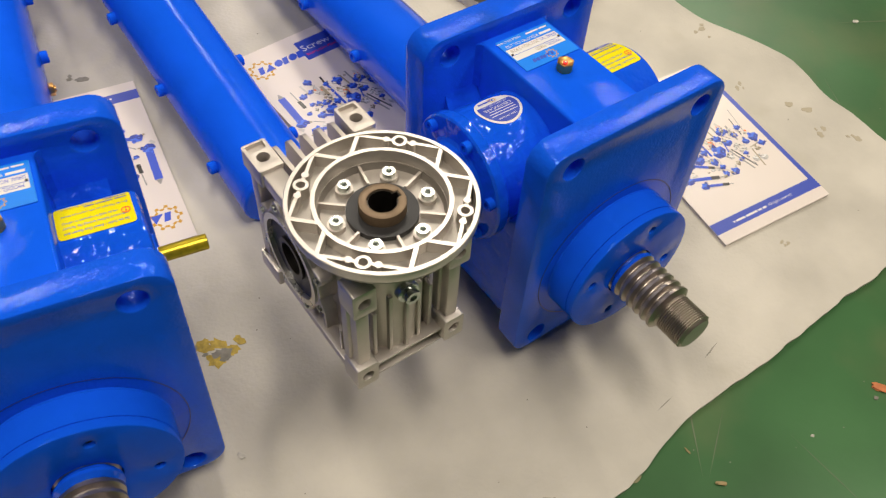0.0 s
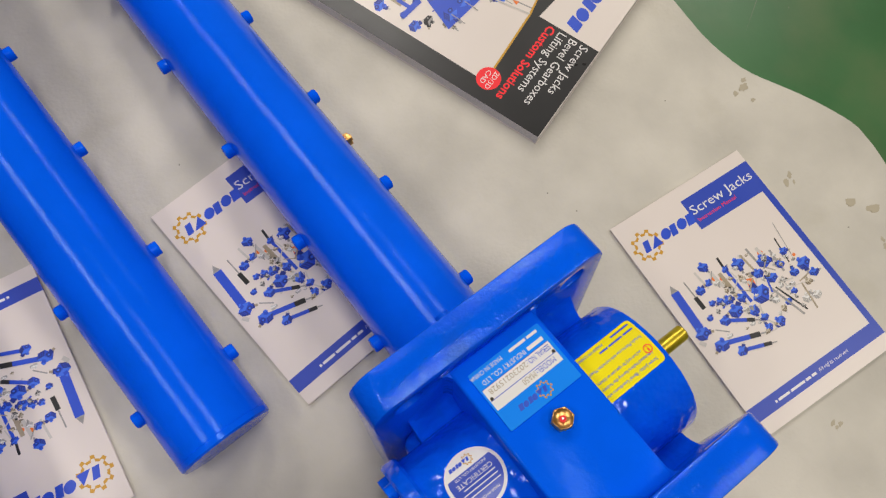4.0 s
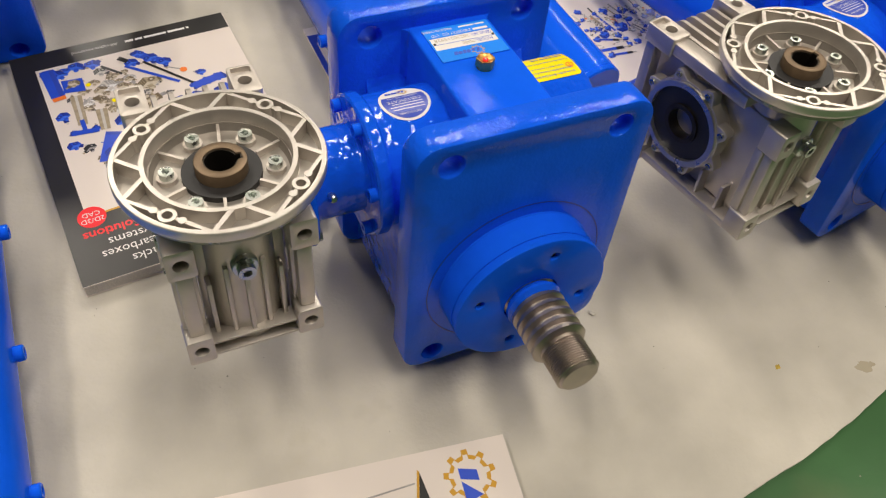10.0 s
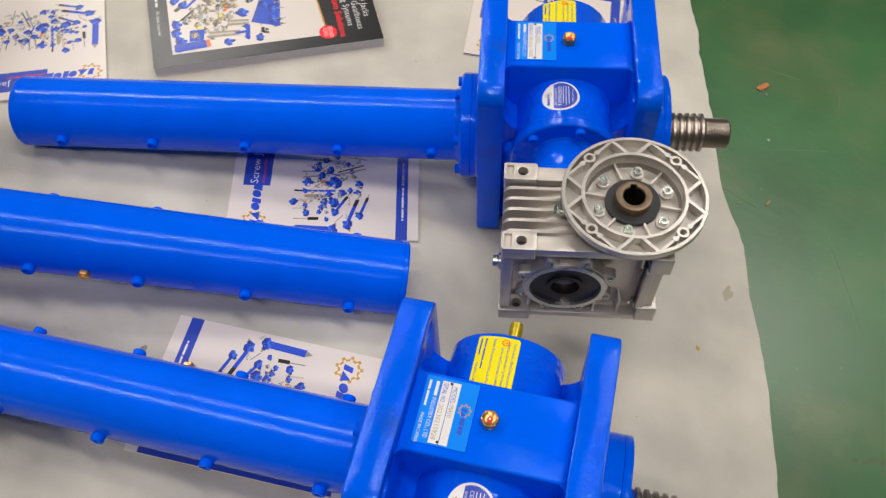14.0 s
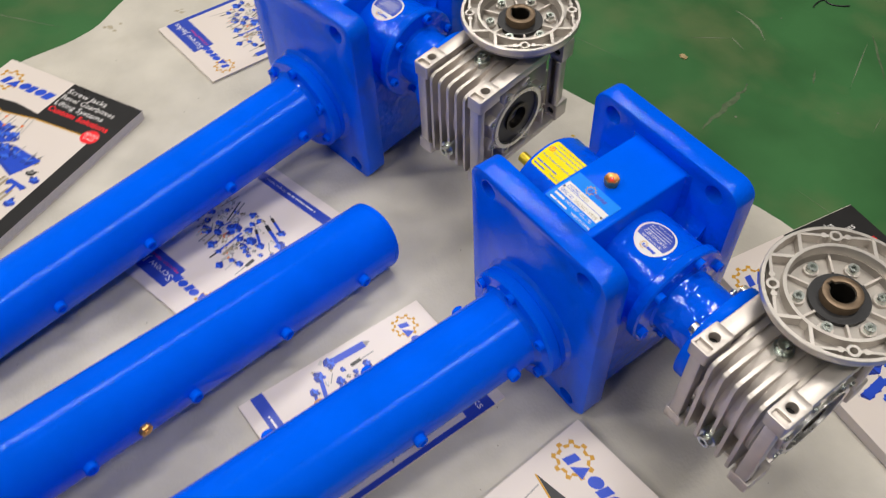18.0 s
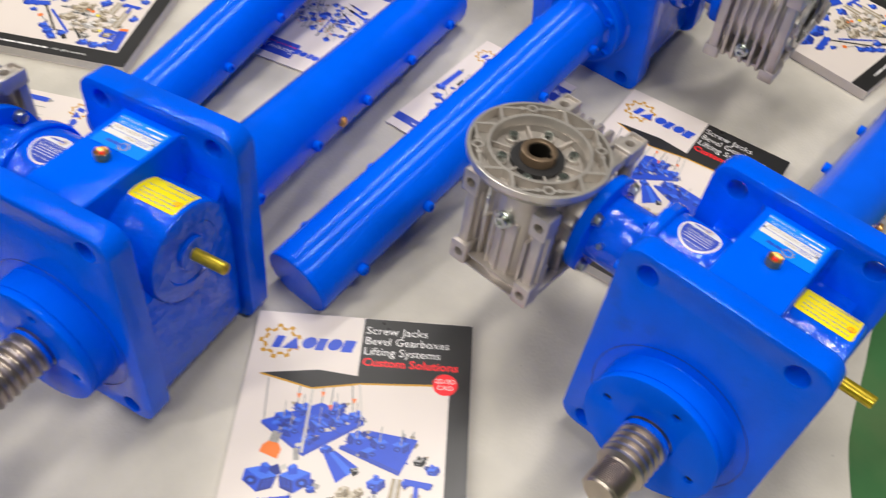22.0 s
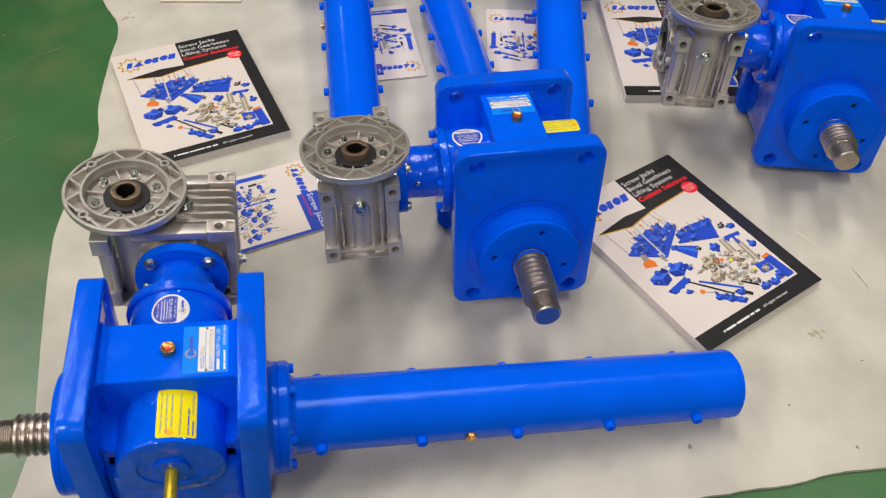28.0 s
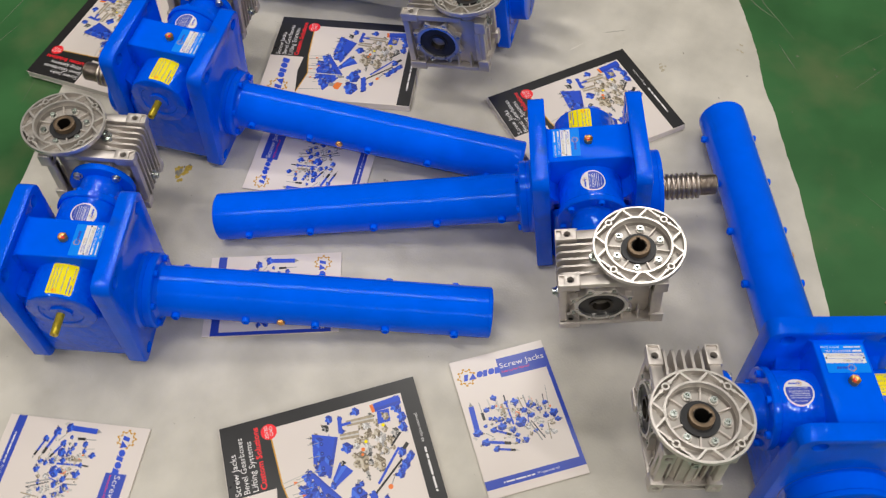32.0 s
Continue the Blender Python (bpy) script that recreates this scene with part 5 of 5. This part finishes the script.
blot("dirt_stain", -0.361, 0.422, 0.0001, 0.0040, DUST, "small grey mark on the sheet", "stain", 19)

for k, (x, y, size, lobes) in enumerate(((-0.6604, -0.0488, 0.017, 5), (-0.6337, -0.0161, 0.010, 3), (-0.5977, -0.0213, 0.007, 2), (-0.6092, -0.0386, 0.009, 3), (-0.6557, 0.0443, 0.010, 3), (-0.4886, 0.2033, 0.011, 4), (0.688, -0.394, 0.005, 3), (0.78, -0.21, 0.012, 4), (0.793, -0.249, 0.010, 3), (0.722, -0.174, 0.008, 3), (0.706, -0.085, 0.012, 4), (0.828, -0.255, 0.010, 3))):
    blot("dirt_stain", x, y, 0.0001, size, FAINT, "faint brown stain on the sheet", "stain", 30 + k, lobes)
for k, (x, y, size) in enumerate(((-0.5433, 0.3553, 0.0028), (-0.4653, 0.3252, 0.0020), (-0.5478, 0.2275, 0.0020))):
    blot("dirt_stain", x, y, 0.0001, size, DUST, "small dark spot on the sheet", "stain", 40 + k)
for k, (x0, y0, x1, y1, w, mat, label) in enumerate(((-0.5303, 0.0693, -0.5567, 0.105, 0.0022, DUST, "dark scrape on the sheet"), (0.5018, -0.5532, 0.5192, -0.5413, 0.0012, DUST, "thin scratch in the sheet"), (0.5595, -0.5095, 0.5774, -0.4944, 0.0016, DUST, "thin scratch in the sheet"), (-0.4508, 0.0269, -0.4861, 0.0452, 0.0045, CREASE, "pale crease in the sheet"))):
    d, n = Vector((x1 - x0, y1 - y0)), 7
    side = Vector((-d.y, d.x)).normalized()
    rng = random.Random(60 + k)
    up = [Vector((x0, y0)) + d * i / n + side * w * 0.5 * math.sin(math.pi * i / n) * rng.uniform(0.4, 1) for i in range(n + 1)]
    down = [Vector((x0, y0)) + d * i / n - side * w * 0.5 * math.sin(math.pi * i / n) * rng.uniform(0.4, 1) for i in range(1, n)]
    bm = bmesh.new()
    cutout(bm, [tuple(p) for p in up] + [tuple(p) for p in reversed(down)], [], -0.0001, 0.00012)
    tagged(new("scratch", finish("scratch", bm, mat)), label, "scratch")

# fine specks on sheet and floor, and scratches in the floor paint
bm = bmesh.new()
rng = random.Random(5)
for k in range(150):
    x, y = rng.uniform(-0.75, 0.8), rng.uniform(-0.8, 0.7)
    r = rng.uniform(0.0003, 0.0008)
    cutout(bm, circle(x, y, r, 5, rng.uniform(0, 6)), [], 0.0, 0.0003)
tagged(new("sheet_specks", finish("sheet_specks", bm, DUST)), "dark specks of dirt on the sheet", "dirt", kind="stuff")
bm = bmesh.new()
for k in range(260):
    a = rng.uniform(0, math.tau)
    r = rng.uniform(0.72, 2.0)
    x, y, w, d = r * math.cos(a), r * math.sin(a), rng.uniform(0.008, 0.09), rng.gauss(35, 40)
    h = rng.uniform(0.0003, 0.0011)
    cutout(bm, turned([(-w, 0), (0, -h), (w, 0), (0, h)], x, y, d), [], -0.006, -0.0058)
for k in range(240):
    a = rng.uniform(0, math.tau)
    r = rng.uniform(0.72, 2.0)
    cutout(bm, circle(r * math.cos(a), r * math.sin(a), rng.uniform(0.0006, 0.0028), 6, rng.uniform(0, 6)), [], -0.006, -0.0057)
SCUFF = material("worn_floor_paint", (0.16, 0.20, 0.12), 0.7, 0, 0.3, 50)
tagged(new("floor_scratches", finish("floor_scratches", bm, SCUFF)), "pale scratches and grit in the green floor paint", "scratches", kind="stuff")
FILM = material("dusty_drag_mark", (0.085, 0.135, 0.060), 0.6, 0, 0.4, 120)


def score(points, w, mat, label, seed):
    """A thin worn line in the floor paint through the given points, uneven in width."""
    rng, way = random.Random(seed), []
    for (x0, y0), (x1, y1) in zip(points, points[1:]):
        way += [Vector((x0, y0)).lerp(Vector((x1, y1)), i / 8) for i in range(8)]
    way.append(Vector(points[-1]))
    left, right = [], []
    for i, p in enumerate(way):
        d = way[min(i + 1, len(way) - 1)] - way[max(i - 1, 0)]
        n = Vector((-d.y, d.x)).normalized()
        h = w * (0.25 + 0.75 * math.sin(math.pi * i / (len(way) - 1))) * rng.uniform(0.45, 1.0)
        p = p + n * rng.uniform(-0.4, 0.4) * w
        left.append((p.x + n.x * h, p.y + n.y * h, -0.00585))
        right.append((p.x - n.x * h, p.y - n.y * h, -0.00585))
    bm = bmesh.new()
    rows = [[bm.verts.new(q) for q in side] for side in (left, right)]
    for i in range(len(way) - 1):
        bm.faces.new((rows[1][i], rows[1][i + 1], rows[0][i + 1], rows[0][i]))
    tagged(new("floor_scratch", finish("floor_scratch", bm, mat)), label, "scratch")


LONG, DRAG = "long pale scratch in the green floor paint", "dusty drag mark on the green floor"
for k, (points, w, mat, label) in enumerate((
        (((-1.058, 0.062), (-0.916, 0.190), (-0.763, 0.324), (-0.689, 0.406)), 0.0014, SCUFF, LONG),
        (((-0.768, -0.003), (-0.802, 0.041), (-0.829, 0.078), (-0.899, 0.157), (-0.971, 0.243)), 0.0011, SCUFF, LONG),
        (((-1.089, 0.110), (-1.024, 0.124), (-0.920, 0.212), (-0.801, 0.310)), 0.0050, FILM, DRAG),
        (((-0.851, 0.156), (-0.829, 0.190)), 0.0010, SCUFF, "short pale scratch in the green floor paint"),
        (((-0.781, 0.269), (-0.744, 0.323), (-0.731, 0.356)), 0.0016, SCUFF, "short pale scratch beside the sheet"),
        (((-0.727, -0.641), (-0.751, -0.572)), 0.0019, SCUFF, "short pale scratch in the green floor paint"),
        (((-0.652, -0.325), (-0.687, -0.289)), 0.0015, SCUFF, "short pale scratch beside the sheet"),
        (((-0.705, -0.257), (-0.745, -0.201)), 0.0012, SCUFF, "short pale scratch in the green floor paint"),
        (((0.498, -0.983), (0.470, -0.992), (0.442, -0.991), (0.419, -0.983)), 0.0022, SCUFF, "curved pale scuff in the green floor paint"),
        (((0.440, -0.939), (0.410, -0.940)), 0.0016, SCUFF, "short pale scratch in the green floor paint"),
        (((0.277, -0.789), (0.311, -0.854), (0.338, -0.902)), 0.0050, FILM, DRAG),
        (((0.386, -1.153), (0.291, -1.099)), 0.0022, FILM, DRAG),
        (((0.313, -0.993), (0.337, -1.014)), 0.0020, FILM, DRAG))):
    score(points, w, mat, label, 80 + k)
score(((-0.900, 0.118), (-0.880, 0.138)), 0.0045, DARK_STEEL_AND_SHADE, "dark oily mark on the green floor", 95)
score(((-0.880, 0.190), (-0.850, 0.214)), 0.0060, material("rust_brown_smear", (0.14, 0.085, 0.040), 0.7, 0, 0.4, 120), "rust-brown smear on the green floor", 96)
chip(-1.042, 0.162, -0.006, 0.0052, CHIPWHITE, "white paint flake on the green floor", 97, 0.3, 1.5, 40)
chip(0.419, -0.844, -0.006, 0.0045, CHIPTAN, "tan chip on the green floor", 98, 0.4, 1.4, 15)
blot("dirt_stain", -0.609, 0.326, 0.0001, 0.010, FAINT, "faint brown stain on the sheet's edge", "stain", 99, 4)

# black cord lying on the floor beyond the sheet
bm = bmesh.new()
way = [Vector((0.470 + 0.013 * math.sin(a), -1.112 - 0.010 * a + 0.006 * math.cos(2 * a), -0.0048 + 0.0004 * math.sin(3 * a))) for a in (k * 0.22 for k in range(22))]
loops = []
for i, p in enumerate(way):
    d = (way[min(i + 1, 21)] - way[max(i - 1, 0)]).normalized()
    n = d.cross(Vector((0, 0, 1))).normalized()
    loops.append([bm.verts.new(p + 0.0011 * (n * math.cos(b) + n.cross(d) * math.sin(b))) for b in (j * math.tau / 8 for j in range(8))])
for one, two in zip(loops, loops[1:]):
    for j in range(8):
        bm.faces.new((one[j], one[(j + 1) % 8], two[(j + 1) % 8], two[j]))
bm.faces.new(loops[0])
bm.faces.new(list(reversed(loops[-1])))
bmesh.ops.recalc_face_normals(bm, faces=bm.faces)
tagged(new("cord", finish("cord", bm, BLACK)), "thin black cord lying on the green floor", "cord")
